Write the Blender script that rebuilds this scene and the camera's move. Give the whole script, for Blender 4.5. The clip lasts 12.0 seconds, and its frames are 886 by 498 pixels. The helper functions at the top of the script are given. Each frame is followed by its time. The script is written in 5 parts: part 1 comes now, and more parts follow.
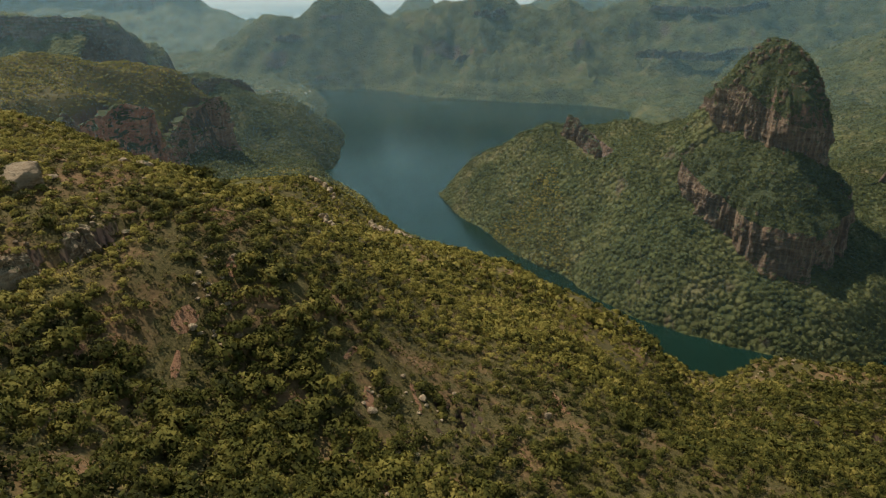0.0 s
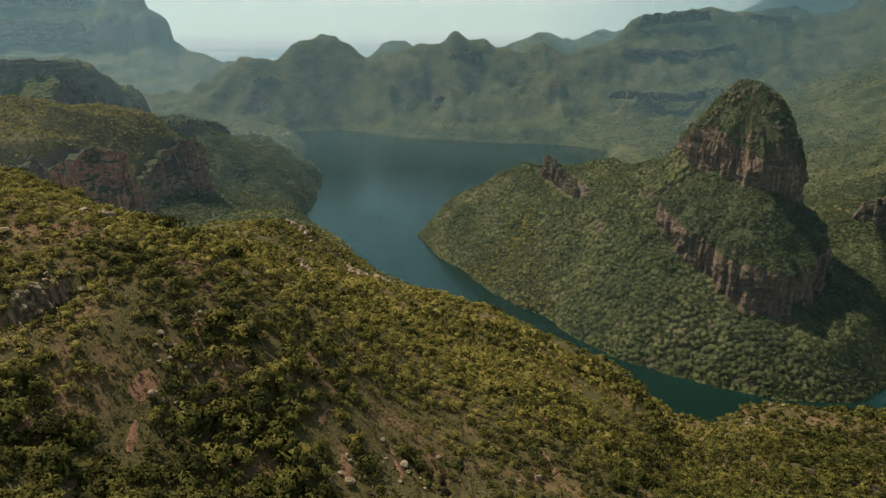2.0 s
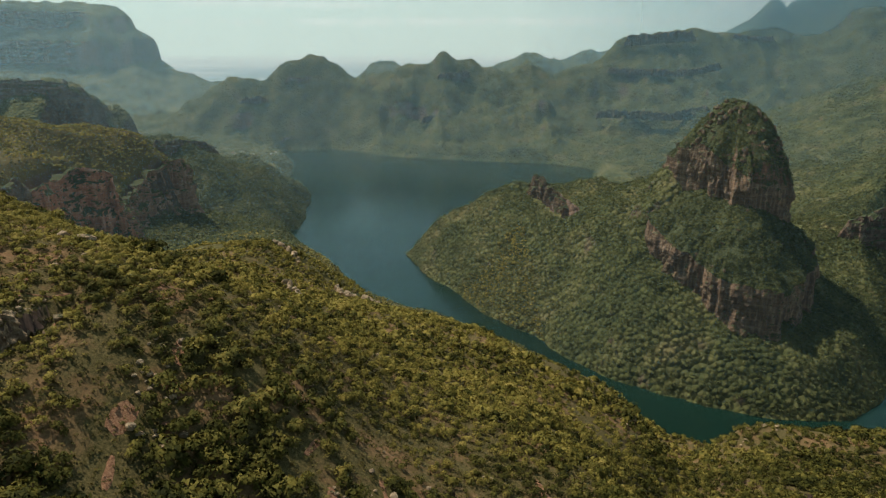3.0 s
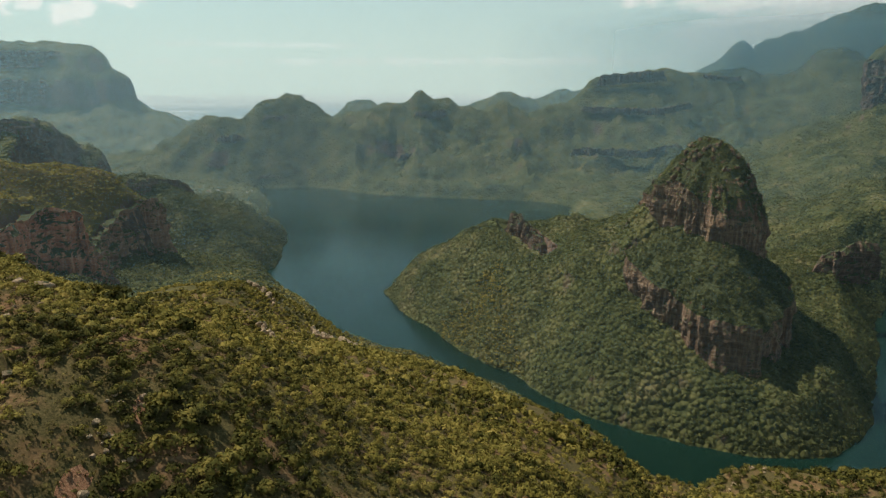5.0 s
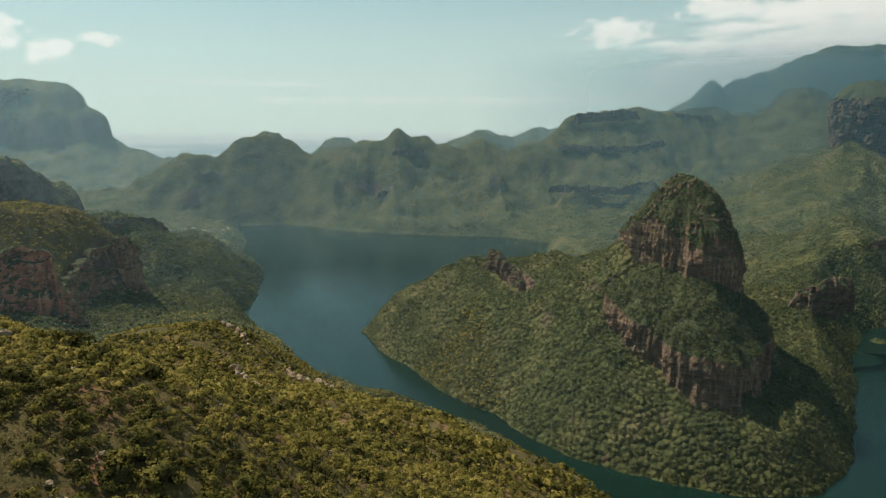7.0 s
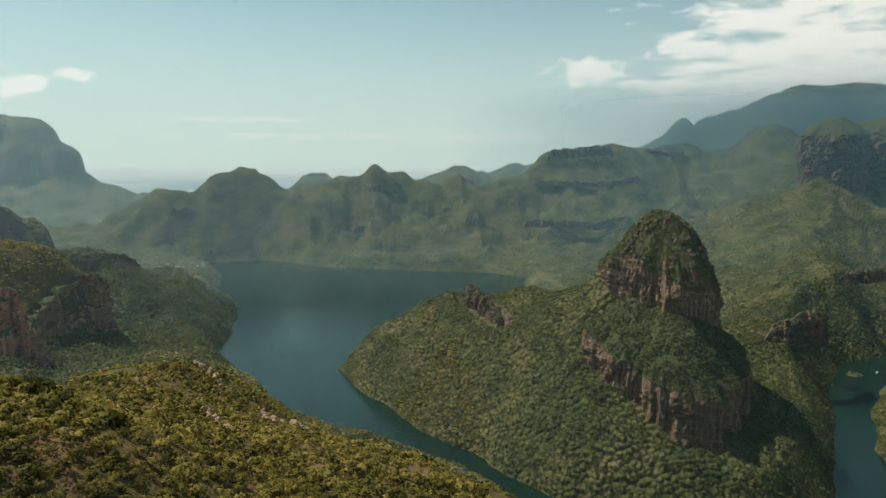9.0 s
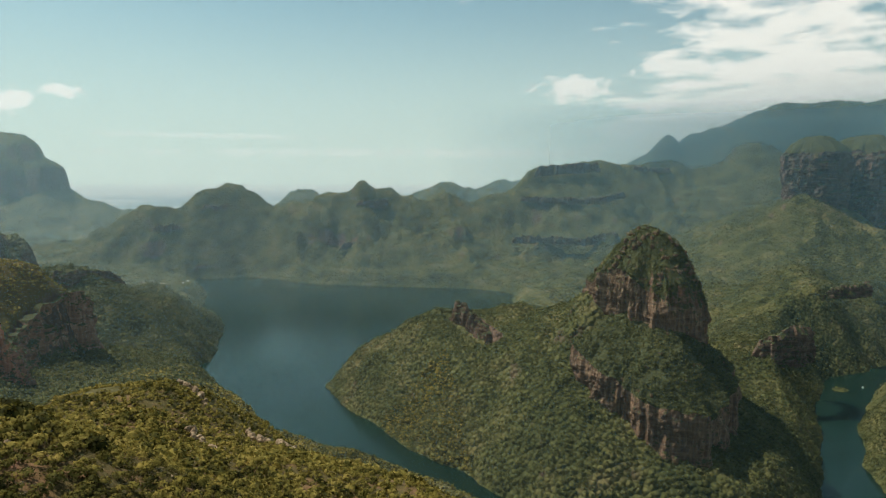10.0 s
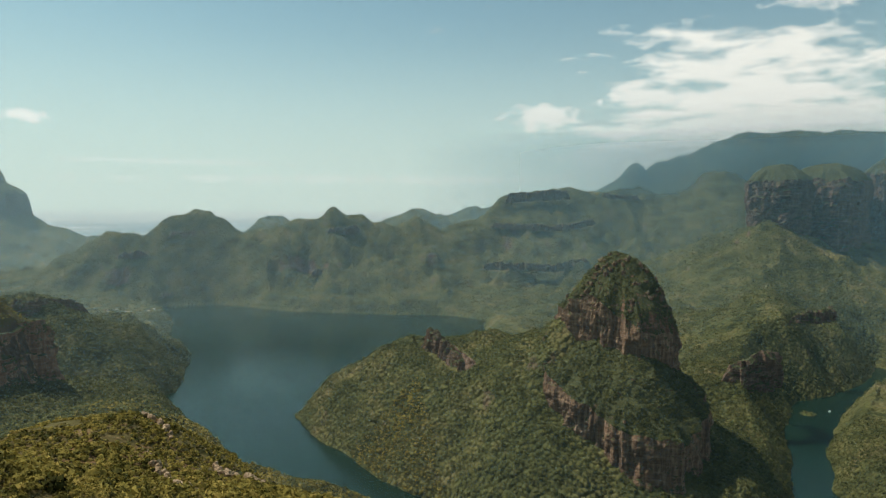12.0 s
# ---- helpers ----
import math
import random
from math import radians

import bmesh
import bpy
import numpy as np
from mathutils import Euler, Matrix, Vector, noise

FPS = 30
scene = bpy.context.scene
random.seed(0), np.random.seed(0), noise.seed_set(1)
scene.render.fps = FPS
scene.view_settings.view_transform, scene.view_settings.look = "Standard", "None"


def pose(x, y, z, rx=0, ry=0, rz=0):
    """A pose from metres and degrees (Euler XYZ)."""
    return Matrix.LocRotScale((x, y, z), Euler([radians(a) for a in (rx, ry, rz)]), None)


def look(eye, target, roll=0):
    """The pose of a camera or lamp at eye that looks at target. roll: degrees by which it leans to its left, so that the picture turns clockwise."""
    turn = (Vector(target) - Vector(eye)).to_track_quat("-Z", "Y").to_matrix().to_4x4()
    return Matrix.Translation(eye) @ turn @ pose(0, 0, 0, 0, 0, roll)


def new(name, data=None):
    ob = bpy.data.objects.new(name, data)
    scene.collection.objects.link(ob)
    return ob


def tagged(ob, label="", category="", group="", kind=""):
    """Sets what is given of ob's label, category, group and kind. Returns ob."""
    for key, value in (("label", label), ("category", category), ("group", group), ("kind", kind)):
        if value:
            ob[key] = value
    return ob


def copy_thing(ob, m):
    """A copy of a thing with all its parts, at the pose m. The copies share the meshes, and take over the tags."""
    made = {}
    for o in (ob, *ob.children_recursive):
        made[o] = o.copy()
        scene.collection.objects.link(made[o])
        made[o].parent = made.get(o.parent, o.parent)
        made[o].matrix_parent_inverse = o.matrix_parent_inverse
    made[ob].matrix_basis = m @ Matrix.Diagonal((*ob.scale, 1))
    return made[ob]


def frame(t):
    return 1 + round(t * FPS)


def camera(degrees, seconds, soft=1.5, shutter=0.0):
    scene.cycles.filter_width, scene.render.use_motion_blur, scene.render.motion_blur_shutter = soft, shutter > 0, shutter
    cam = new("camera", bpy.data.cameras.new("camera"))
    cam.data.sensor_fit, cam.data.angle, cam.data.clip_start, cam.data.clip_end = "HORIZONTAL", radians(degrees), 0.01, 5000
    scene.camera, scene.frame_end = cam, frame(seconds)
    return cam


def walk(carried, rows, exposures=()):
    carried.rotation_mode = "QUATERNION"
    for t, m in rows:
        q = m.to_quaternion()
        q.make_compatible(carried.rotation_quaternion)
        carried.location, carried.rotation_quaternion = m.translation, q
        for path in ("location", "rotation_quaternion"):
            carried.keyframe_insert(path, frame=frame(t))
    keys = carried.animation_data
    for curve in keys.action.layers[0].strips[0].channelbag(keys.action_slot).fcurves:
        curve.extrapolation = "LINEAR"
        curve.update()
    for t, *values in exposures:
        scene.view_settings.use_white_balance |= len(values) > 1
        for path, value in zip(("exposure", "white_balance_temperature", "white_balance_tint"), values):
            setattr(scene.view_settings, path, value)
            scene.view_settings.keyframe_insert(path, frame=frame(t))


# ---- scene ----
cam = camera(65.67, 12.0, soft=1.25)
# seconds, x, y, z, pitch, roll, yaw
ROWS = [
    (0, 0.08, 0.12, 408.22, -20.501, -0.088, -0.193),
    (0.5, -0.15, 3.46, 408.18, -19.668, -0.088, -0.643),
    (1, -0.34, 6.62, 408.16, -18.855, -0.087, -1.111),
    (1.5, -0.49, 9.61, 408.13, -18.058, -0.084, -1.590),
    (2, -0.61, 12.45, 408.12, -17.274, -0.081, -2.077),
    (2.5, -0.71, 15.15, 408.11, -16.498, -0.078, -2.567),
    (3, -0.77, 17.72, 408.10, -15.728, -0.073, -3.057),
    (5, -0.89, 26.88, 408.10, -12.669, -0.045, -4.979),
    (5.5, -0.89, 28.94, 408.11, -11.905, -0.036, -5.449),
    (6, -0.90, 30.91, 408.12, -11.142, -0.026, -5.916),
    (6.5, -0.91, 32.80, 408.13, -10.381, -0.016, -6.380),
    (7, -0.93, 34.62, 408.14, -9.624, -0.004, -6.846),
    (9, -1.18, 41.16, 408.19, -6.698, 0.051, -8.777),
    (9.5, -1.31, 42.61, 408.19, -6.011, 0.067, -9.293),
    (10, -1.46, 43.98, 408.20, -5.353, 0.084, -9.830),
    (10.5, -1.65, 45.27, 408.20, -4.730, 0.102, -10.390),
    (11, -1.89, 46.47, 408.20, -4.148, 0.120, -10.977),
    (11.5, -2.17, 47.57, 408.20, -3.614, 0.140, -11.597),
    (12, -2.50, 48.58, 408.19, -3.137, 0.160, -12.249),
]
walk(cam, [(t, pose(x, y, z, 0, 0, yaw) @ pose(0, 0, 0, 90 + pitch, 0, 0) @ pose(0, 0, 0, 0, 0, roll)) for t, x, y, z, pitch, roll, yaw in ROWS])

# ---- world, sun, exposure ----
SUN = Vector((-0.43, 0.34, 0.835)).normalized()
world = bpy.data.worlds.new("sky")
scene.world = world
world.use_nodes = True


def sky_nodes():
    nt = world.node_tree
    nt.nodes.clear()
    N = nt.nodes.new
    L = nt.links.new
    out, bg, sky = N("ShaderNodeOutputWorld"), N("ShaderNodeBackground"), N("ShaderNodeTexSky")
    sky.sky_type, sky.sun_disc = "NISHITA", False
    sky.sun_elevation, sky.sun_rotation = math.asin(SUN.z), math.atan2(SUN.x, SUN.y)
    sky.air_density, sky.dust_density, sky.ozone_density, sky.altitude = 1.0, 2.5, 1.0, 1000
    tc, sep = N("ShaderNodeTexCoord"), N("ShaderNodeSeparateXYZ")
    L(tc.outputs["Generated"], sep.inputs[0])
    # flat cloud deck: direction divided by its height
    zc = N("ShaderNodeMath"); zc.operation = "MAXIMUM"; zc.inputs[1].default_value = 0.02
    L(sep.outputs["Z"], zc.inputs[0])
    za = N("ShaderNodeMath"); za.operation = "ADD"; za.inputs[1].default_value = 0.13
    L(zc.outputs[0], za.inputs[0])
    div = N("ShaderNodeVectorMath"); div.operation = "DIVIDE"
    comb = N("ShaderNodeCombineXYZ")
    for k in "XYZ":
        L(za.outputs[0], comb.inputs[k])
    L(tc.outputs["Generated"], div.inputs[0])
    L(comb.outputs[0], div.inputs[1])
    big = N("ShaderNodeTexNoise"); big.inputs["Scale"].default_value = 0.55; big.inputs["Detail"].default_value = 2
    small = N("ShaderNodeTexNoise"); small.inputs["Scale"].default_value = 4.2; small.inputs["Detail"].default_value = 8
    small.inputs["Roughness"].default_value = 0.62
    for n in (big, small):
        L(div.outputs[0], n.inputs["Vector"])
    mx = N("ShaderNodeMix"); mx.inputs[0].default_value = 0.55
    L(big.outputs[0], mx.inputs[2]); L(small.outputs[0], mx.inputs[3])
    cov = N("ShaderNodeMapRange"); cov.inputs[1].default_value, cov.inputs[2].default_value = 0.565, 0.65
    east = N("ShaderNodeVectorMath"); east.operation = "DOT_PRODUCT"; east.inputs[1].default_value = (0.60, 0.80, 0)
    L(tc.outputs["Generated"], east.inputs[0])
    bank = N("ShaderNodeMapRange"); bank.inputs[1].default_value, bank.inputs[2].default_value = 0.945, 0.992
    bank.inputs[3].default_value, bank.inputs[4].default_value = -0.09, 0.205
    L(east.outputs["Value"], bank.inputs[0])
    tot = N("ShaderNodeMath"); tot.operation = "ADD"
    L(mx.outputs[0], tot.inputs[0]); L(bank.outputs[0], tot.inputs[1])
    L(tot.outputs[0], cov.inputs[0])
    low = N("ShaderNodeMapRange"); low.inputs[1].default_value, low.inputs[2].default_value = 0.02, 0.13
    L(sep.outputs["Z"], low.inputs[0])
    cl = N("ShaderNodeMath"); cl.operation = "MULTIPLY"
    L(cov.outputs[0], cl.inputs[0]); L(low.outputs[0], cl.inputs[1])
    # single fair-weather clouds: turn east of north, elevation, half width, half height, in degrees
    fine = N("ShaderNodeTexNoise"); fine.inputs["Scale"].default_value = 34; fine.inputs["Detail"].default_value = 7
    fine.inputs["Roughness"].default_value = 0.6
    flat = N("ShaderNodeMapping"); flat.inputs["Scale"].default_value = (1, 1, 1.7)
    L(tc.outputs["Generated"], flat.inputs[0]); L(flat.outputs[0], fine.inputs["Vector"])
    last = cl.outputs[0]
    for turn, rise, wide, tall in ((20.2, 7.6, 3.7, 1.1), (29.0, 8.9, 4.6, 0.8), (36.5, 6.4, 5.5, 1.4), (-22.4, 5.7, 1.9, 1.0), (-18.8, 6.7, 1.7, 0.55), (-26.0, 6.6, 3.0, 1.5), (6.0, 2.6, 22.0, 0.35), (-8.0, 3.8, 9.0, 0.22)):
        a, e = math.radians(turn), math.radians(rise)
        offs = []
        for axis, half in (((math.cos(a), -math.sin(a), 0), wide), ((-math.sin(a) * math.sin(e), -math.cos(a) * math.sin(e), math.cos(e)), tall)):
            dot = N("ShaderNodeVectorMath"); dot.operation = "DOT_PRODUCT"; dot.inputs[1].default_value = axis
            L(tc.outputs["Generated"], dot.inputs[0])
            sq = N("ShaderNodeMath"); sq.operation = "DIVIDE"; sq.inputs[1].default_value = math.radians(half)
            L(dot.outputs["Value"], sq.inputs[0])
            p2 = N("ShaderNodeMath"); p2.operation = "POWER"; p2.inputs[1].default_value = 2
            ab = N("ShaderNodeMath"); ab.operation = "ABSOLUTE"
            L(sq.outputs[0], ab.inputs[0]); L(ab.outputs[0], p2.inputs[0])
            offs.append(p2.outputs[0])
        ahead = N("ShaderNodeVectorMath"); ahead.operation = "DOT_PRODUCT"
        ahead.inputs[1].default_value = (math.sin(a) * math.cos(e), math.cos(a) * math.cos(e), math.sin(e))
        L(tc.outputs["Generated"], ahead.inputs[0])
        front = N("ShaderNodeMath"); front.operation = "GREATER_THAN"; front.inputs[1].default_value = 0.5
        L(ahead.outputs["Value"], front.inputs[0])
        su = N("ShaderNodeMath"); su.operation = "ADD"
        L(offs[0], su.inputs[0]); L(offs[1], su.inputs[1])
        # ragged edge: the noise eats into the ellipse
        rag = N("ShaderNodeMath"); rag.operation = "MULTIPLY_ADD"; rag.inputs[1].default_value = -5.0
        L(fine.outputs[0], rag.inputs[0]); L(su.outputs[0], rag.inputs[2])
        dense = N("ShaderNodeMapRange"); dense.interpolation_type = "SMOOTHSTEP"
        thick = 0.9 if tall > 0.4 else 0.3
        for k, v in enumerate((-1.35, -2.35, 0.0, thick)):
            dense.inputs[k + 1].default_value = v
        L(rag.outputs[0], dense.inputs[0])
        one = N("ShaderNodeMath"); one.operation = "MULTIPLY"
        L(dense.outputs[0], one.inputs[0]); L(front.outputs[0], one.inputs[1])
        both = N("ShaderNodeMath"); both.operation = "MAXIMUM"
        L(last, both.inputs[0]); L(one.outputs[0], both.inputs[1])
        last = both.outputs[0]
    # dusty lowveld air: a teal cast above, a pale band towards the horizon
    cast = N("ShaderNodeVectorMath"); cast.operation = "MULTIPLY"; cast.inputs[1].default_value = (0.83, 1.15, 0.98)
    L(sky.outputs[0], cast.inputs[0])
    dust = N("ShaderNodeMapRange"); dust.interpolation_type = "SMOOTHERSTEP"
    for k, v in enumerate((-0.02, 0.33, 0.92, 0.12)):
        dust.inputs[k + 1].default_value = v
    L(sep.outputs["Z"], dust.inputs[0])
    hz = N("ShaderNodeMix"); hz.data_type = "RGBA"
    L(dust.outputs[0], hz.inputs[0]); L(cast.outputs[0], hz.inputs[6])
    hz.inputs[7].default_value = (7.7, 8.8, 7.9, 1)
    mix = N("ShaderNodeMix"); mix.data_type = "RGBA"
    L(last, mix.inputs[0]); L(hz.outputs[2], mix.inputs[6])
    mix.inputs[7].default_value = (10.6, 10.5, 9.6, 1)
    L(mix.outputs[2], bg.inputs[0])
    bg.inputs[1].default_value = SKY_STRENGTH
    L(bg.outputs[0], out.inputs[0])


SKY_STRENGTH = 0.095
sky_nodes()
sun = new("sun", bpy.data.lights.new("sun", "SUN"))
sun.data.energy, sun.data.angle, sun.data.color = 5.0, radians(0.6), (1.0, 0.93, 0.80)
sun.matrix_world = look(SUN * 1000, (0, 0, 0))
scene.view_settings.exposure = 0.0


# ---- materials ----
def material(name):
    m = bpy.data.materials.new(name)
    m.use_nodes = True
    nt = m.node_tree
    return m, nt, nt.nodes.new, nt.links.new, nt.nodes["Principled BSDF"]


def noise_node(N, L, coord, scale, detail=4, rough=0.55):
    n = N("ShaderNodeTexNoise")
    n.inputs["Scale"].default_value, n.inputs["Detail"].default_value = scale, detail
    n.inputs["Roughness"].default_value = rough
    L(coord, n.inputs["Vector"])
    return n


def ramp(N, L, fac, stops):
    r = N("ShaderNodeValToRGB")
    while len(r.color_ramp.elements) < len(stops):
        r.color_ramp.elements.new(0.5)
    for e, (p, c) in zip(r.color_ramp.elements, stops):
        e.position, e.color = p, (*c, 1)
    L(fac, r.inputs[0])
    return r


def mixed(N, L, fac, a, b):
    m = N("ShaderNodeMix")
    m.data_type = "RGBA"
    L(fac, m.inputs[0])
    L(a, m.inputs[6])
    L(b, m.inputs[7])
    return m.outputs[2]


def span(N, L, value, a, b, c=0.0, d=1.0):
    m = N("ShaderNodeMapRange")
    for i, v in enumerate((a, b, c, d)):
        m.inputs[i + 1].default_value = v
    L(value, m.inputs[0])
    return m.outputs[0]


def ground_material():
    m, nt, N, L, bsdf = material("hillside")
    geo = N("ShaderNodeNewGeometry")
    pos = geo.outputs["Position"]
    soil = ramp(N, L, noise_node(N, L, pos, 0.9, 8, 0.8).outputs[0],
                [(0.3, (0.10, 0.052, 0.024)), (0.5, (0.19, 0.105, 0.052)), (0.72, (0.30, 0.19, 0.10))])
    grass = ramp(N, L, noise_node(N, L, pos, 1.6, 8, 0.82).outputs[0],
                 [(0.34, (0.020, 0.019, 0.008)), (0.48, (0.075, 0.060, 0.022)), (0.58, (0.125, 0.094, 0.038)), (0.7, (0.24, 0.17, 0.085))])
    patch = span(N, L, noise_node(N, L, pos, 0.05, 6, 0.65).outputs[0], 0.50, 0.66)
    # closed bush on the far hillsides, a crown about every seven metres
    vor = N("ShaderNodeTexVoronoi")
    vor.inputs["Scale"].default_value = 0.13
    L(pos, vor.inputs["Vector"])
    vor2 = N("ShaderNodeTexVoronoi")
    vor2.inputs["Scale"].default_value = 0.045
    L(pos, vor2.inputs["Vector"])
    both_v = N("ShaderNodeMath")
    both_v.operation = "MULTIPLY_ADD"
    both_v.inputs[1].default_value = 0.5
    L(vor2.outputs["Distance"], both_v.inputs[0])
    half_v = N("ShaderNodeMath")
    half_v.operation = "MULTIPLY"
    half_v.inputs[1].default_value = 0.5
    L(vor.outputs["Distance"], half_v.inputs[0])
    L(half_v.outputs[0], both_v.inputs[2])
    # shade between crowns is painted in: colour darkens towards the cell edges
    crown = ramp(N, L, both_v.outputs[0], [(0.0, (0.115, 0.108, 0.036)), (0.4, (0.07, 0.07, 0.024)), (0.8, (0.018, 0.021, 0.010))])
    tone = ramp(N, L, noise_node(N, L, pos, 0.012, 7, 0.68).outputs[0],
                [(0.36, (0.022, 0.032, 0.012)), (0.47, (0.07, 0.076, 0.026)), (0.57, (0.120, 0.112, 0.042)), (0.68, (0.20, 0.16, 0.075))])
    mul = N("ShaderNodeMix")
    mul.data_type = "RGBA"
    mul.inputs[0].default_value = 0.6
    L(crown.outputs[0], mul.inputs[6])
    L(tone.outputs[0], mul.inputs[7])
    sep = N("ShaderNodeSeparateXYZ")
    L(pos, sep.inputs[0])
    far = span(N, L, sep.outputs["Y"], 560, 720)
    # the grassy plateau above the red cliffs is open
    open_land = N("ShaderNodeMath")
    open_land.operation = "MAXIMUM"
    L(span(N, L, sep.outputs["X"], -400, -350), open_land.inputs[0])
    L(span(N, L, sep.outputs["Z"], 240, 215), open_land.inputs[1])
    wide = N("ShaderNodeMath")
    wide.operation = "MAXIMUM"
    L(open_land.outputs[0], wide.inputs[0])
    L(span(N, L, sep.outputs["Y"], 1250, 1380), wide.inputs[1])
    both = N("ShaderNodeMath")
    both.operation = "MULTIPLY"
    L(far, both.inputs[0])
    L(wide.outputs[0], both.inputs[1])
    far = both.outputs[0]
    bare = N("ShaderNodeMath")
    bare.operation = "MULTIPLY"
    L(patch, bare.inputs[0])
    L(wide.outputs[0], bare.inputs[1])
    near = mixed(N, L, bare.outputs[0], grass.outputs[0], soil.outputs[0])
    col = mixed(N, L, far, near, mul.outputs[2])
    # bare rock where it is steep
    nz = N("ShaderNodeSeparateXYZ")
    L(geo.outputs["True Normal"], nz.inputs[0])
    rough = noise_node(N, L, pos, 0.03, 4)
    add = N("ShaderNodeMath")
    add.operation = "ADD"
    L(nz.outputs["Z"], add.inputs[0])
    L(span(N, L, rough.outputs[0], 0.3, 0.7, -0.12, 0.12), add.inputs[1])
    steep = span(N, L, add.outputs[0], 0.46, 0.34)
    rockc = ramp(N, L, noise_node(N, L, pos, 0.06, 6, 0.7).outputs[0], [(0.3, (0.05, 0.035, 0.03)), (0.6, (0.13, 0.085, 0.06)), (0.8, (0.22, 0.16, 0.11))])
    col = mixed(N, L, steep, col, rockc.outputs[0])
    L(col, bsdf.inputs["Base Color"])
    bsdf.inputs["Roughness"].default_value = 0.95
    bsdf.inputs["Specular IOR Level"].default_value = 0.1
    b = N("ShaderNodeBump")
    b.inputs["Strength"].default_value, b.inputs["Distance"].default_value = 1.0, 9.0
    hm = N("ShaderNodeMath")
    hm.operation = "MULTIPLY"
    inv = span(N, L, both_v.outputs[0], 0, 0.9, 1, 0)
    L(inv, hm.inputs[0])
    L(far, hm.inputs[1])
    L(hm.outputs[0], b.inputs["Height"])
    L(b.outputs[0], bsdf.inputs["Normal"])
    return m


def rock_material(name, dark, mid, pale, streak=0.35, growth=0.42):
    """Bedded quartzite: level beds, upright water streaks, grain and lichen."""
    m, nt, N, L, bsdf = material(name)
    geo = N("ShaderNodeNewGeometry")
    pos = geo.outputs["Position"]
    mp = N("ShaderNodeMapping")
    mp.inputs["Scale"].default_value = (0.02, 0.02, 0.22)
    L(pos, mp.inputs["Vector"])
    beds = noise_node(N, L, mp.outputs[0], 1.0, 6, 0.65)
    mp2 = N("ShaderNodeMapping")
    mp2.inputs["Scale"].default_value = (0.22, 0.22, 0.02)
    L(pos, mp2.inputs["Vector"])
    stains = noise_node(N, L, mp2.outputs[0], 1.0, 5, 0.6)
    base = ramp(N, L, beds.outputs[0], [(0.3, dark), (0.5, mid), (0.72, pale)])
    st = ramp(N, L, stains.outputs[0], [(0.3, (0.045, 0.035, 0.032)), (0.5, mid), (0.68, pale)])
    mx = N("ShaderNodeMix")
    mx.data_type = "RGBA"
    mx.inputs[0].default_value = streak
    L(base.outputs[0], mx.inputs[6])
    L(st.outputs[0], mx.inputs[7])
    # scrub and grass caught on ledges
    sep = N("ShaderNodeSeparateXYZ")
    L(geo.outputs["Normal"], sep.inputs[0])
    add = N("ShaderNodeMath")
    add.operation = "ADD"
    L(sep.outputs["Z"], add.inputs[0])
    L(span(N, L, noise_node(N, L, pos, 0.12, 6, 0.7).outputs[0], 0.25, 0.75, -0.4, 0.4), add.inputs[1])
    green = ramp(N, L, noise_node(N, L, pos, 0.5, 4, 0.7).outputs[0], [(0.3, (0.026, 0.034, 0.013)), (0.7, (0.085, 0.088, 0.034))])
    col = mixed(N, L, span(N, L, add.outputs[0], growth, growth + 0.16), mx.outputs[2], green.outputs[0])
    L(col, bsdf.inputs["Base Color"])
    bsdf.inputs["Roughness"].default_value = 0.9
    bsdf.inputs["Specular IOR Level"].default_value = 0.2
    b = N("ShaderNodeBump")
    b.inputs["Strength"].default_value, b.inputs["Distance"].default_value = 1.0, 2.5
    sm = N("ShaderNodeMath")
    sm.operation = "ADD"
    L(beds.outputs[0], sm.inputs[0])
    L(noise_node(N, L, pos, 0.25, 8, 0.7).outputs[0], sm.inputs[1])
    L(sm.outputs[0], b.inputs["Height"])
    L(b.outputs[0], bsdf.inputs["Normal"])
    return m


def leaf_material(name, dark, mid, pale, vary=1.0):
    m, nt, N, L, bsdf = material(name)
    geo = N("ShaderNodeNewGeometry")
    pos = geo.outputs["Position"]
    info = N("ShaderNodeObjectInfo")
    a = noise_node(N, L, pos, 0.028, 4, 0.65)
    b = noise_node(N, L, pos, 0.22, 3, 0.6)
    s = N("ShaderNodeMath")
    s.operation = "ADD"
    L(span(N, L, a.outputs[0], 0.2, 0.8, 0.25 - 0.40 * vary, 0.25 + 0.40 * vary), s.inputs[0])
    L(span(N, L, b.outputs[0], 0.25, 0.75, 0.22 - 0.52 * vary, 0.22 + 0.53 * vary), s.inputs[1])
    s2 = N("ShaderNodeMath")
    s2.operation = "ADD"
    L(s.outputs[0], s2.inputs[0])
    L(span(N, L, geo.outputs["Random Per Island"], 0, 1, -0.07 * vary, 0.07 * vary), s2.inputs[1])
    r = ramp(N, L, s2.outputs[0], [(0.15, dark), (0.5, mid), (0.9, pale)])
    L(r.outputs[0], bsdf.inputs["Base Color"])
    bsdf.inputs["Roughness"].default_value = 0.8
    bsdf.inputs["Specular IOR Level"].default_value = 0.08
    tr = N("ShaderNodeBsdfTranslucent")
    L(r.outputs[0], tr.inputs[0])
    mx = N("ShaderNodeMixShader")
    mx.inputs[0].default_value = 0.28
    L(bsdf.outputs[0], mx.inputs[1])
    L(tr.outputs[0], mx.inputs[2])
    L(mx.outputs[0], nt.nodes["Material Output"].inputs[0])
    return m


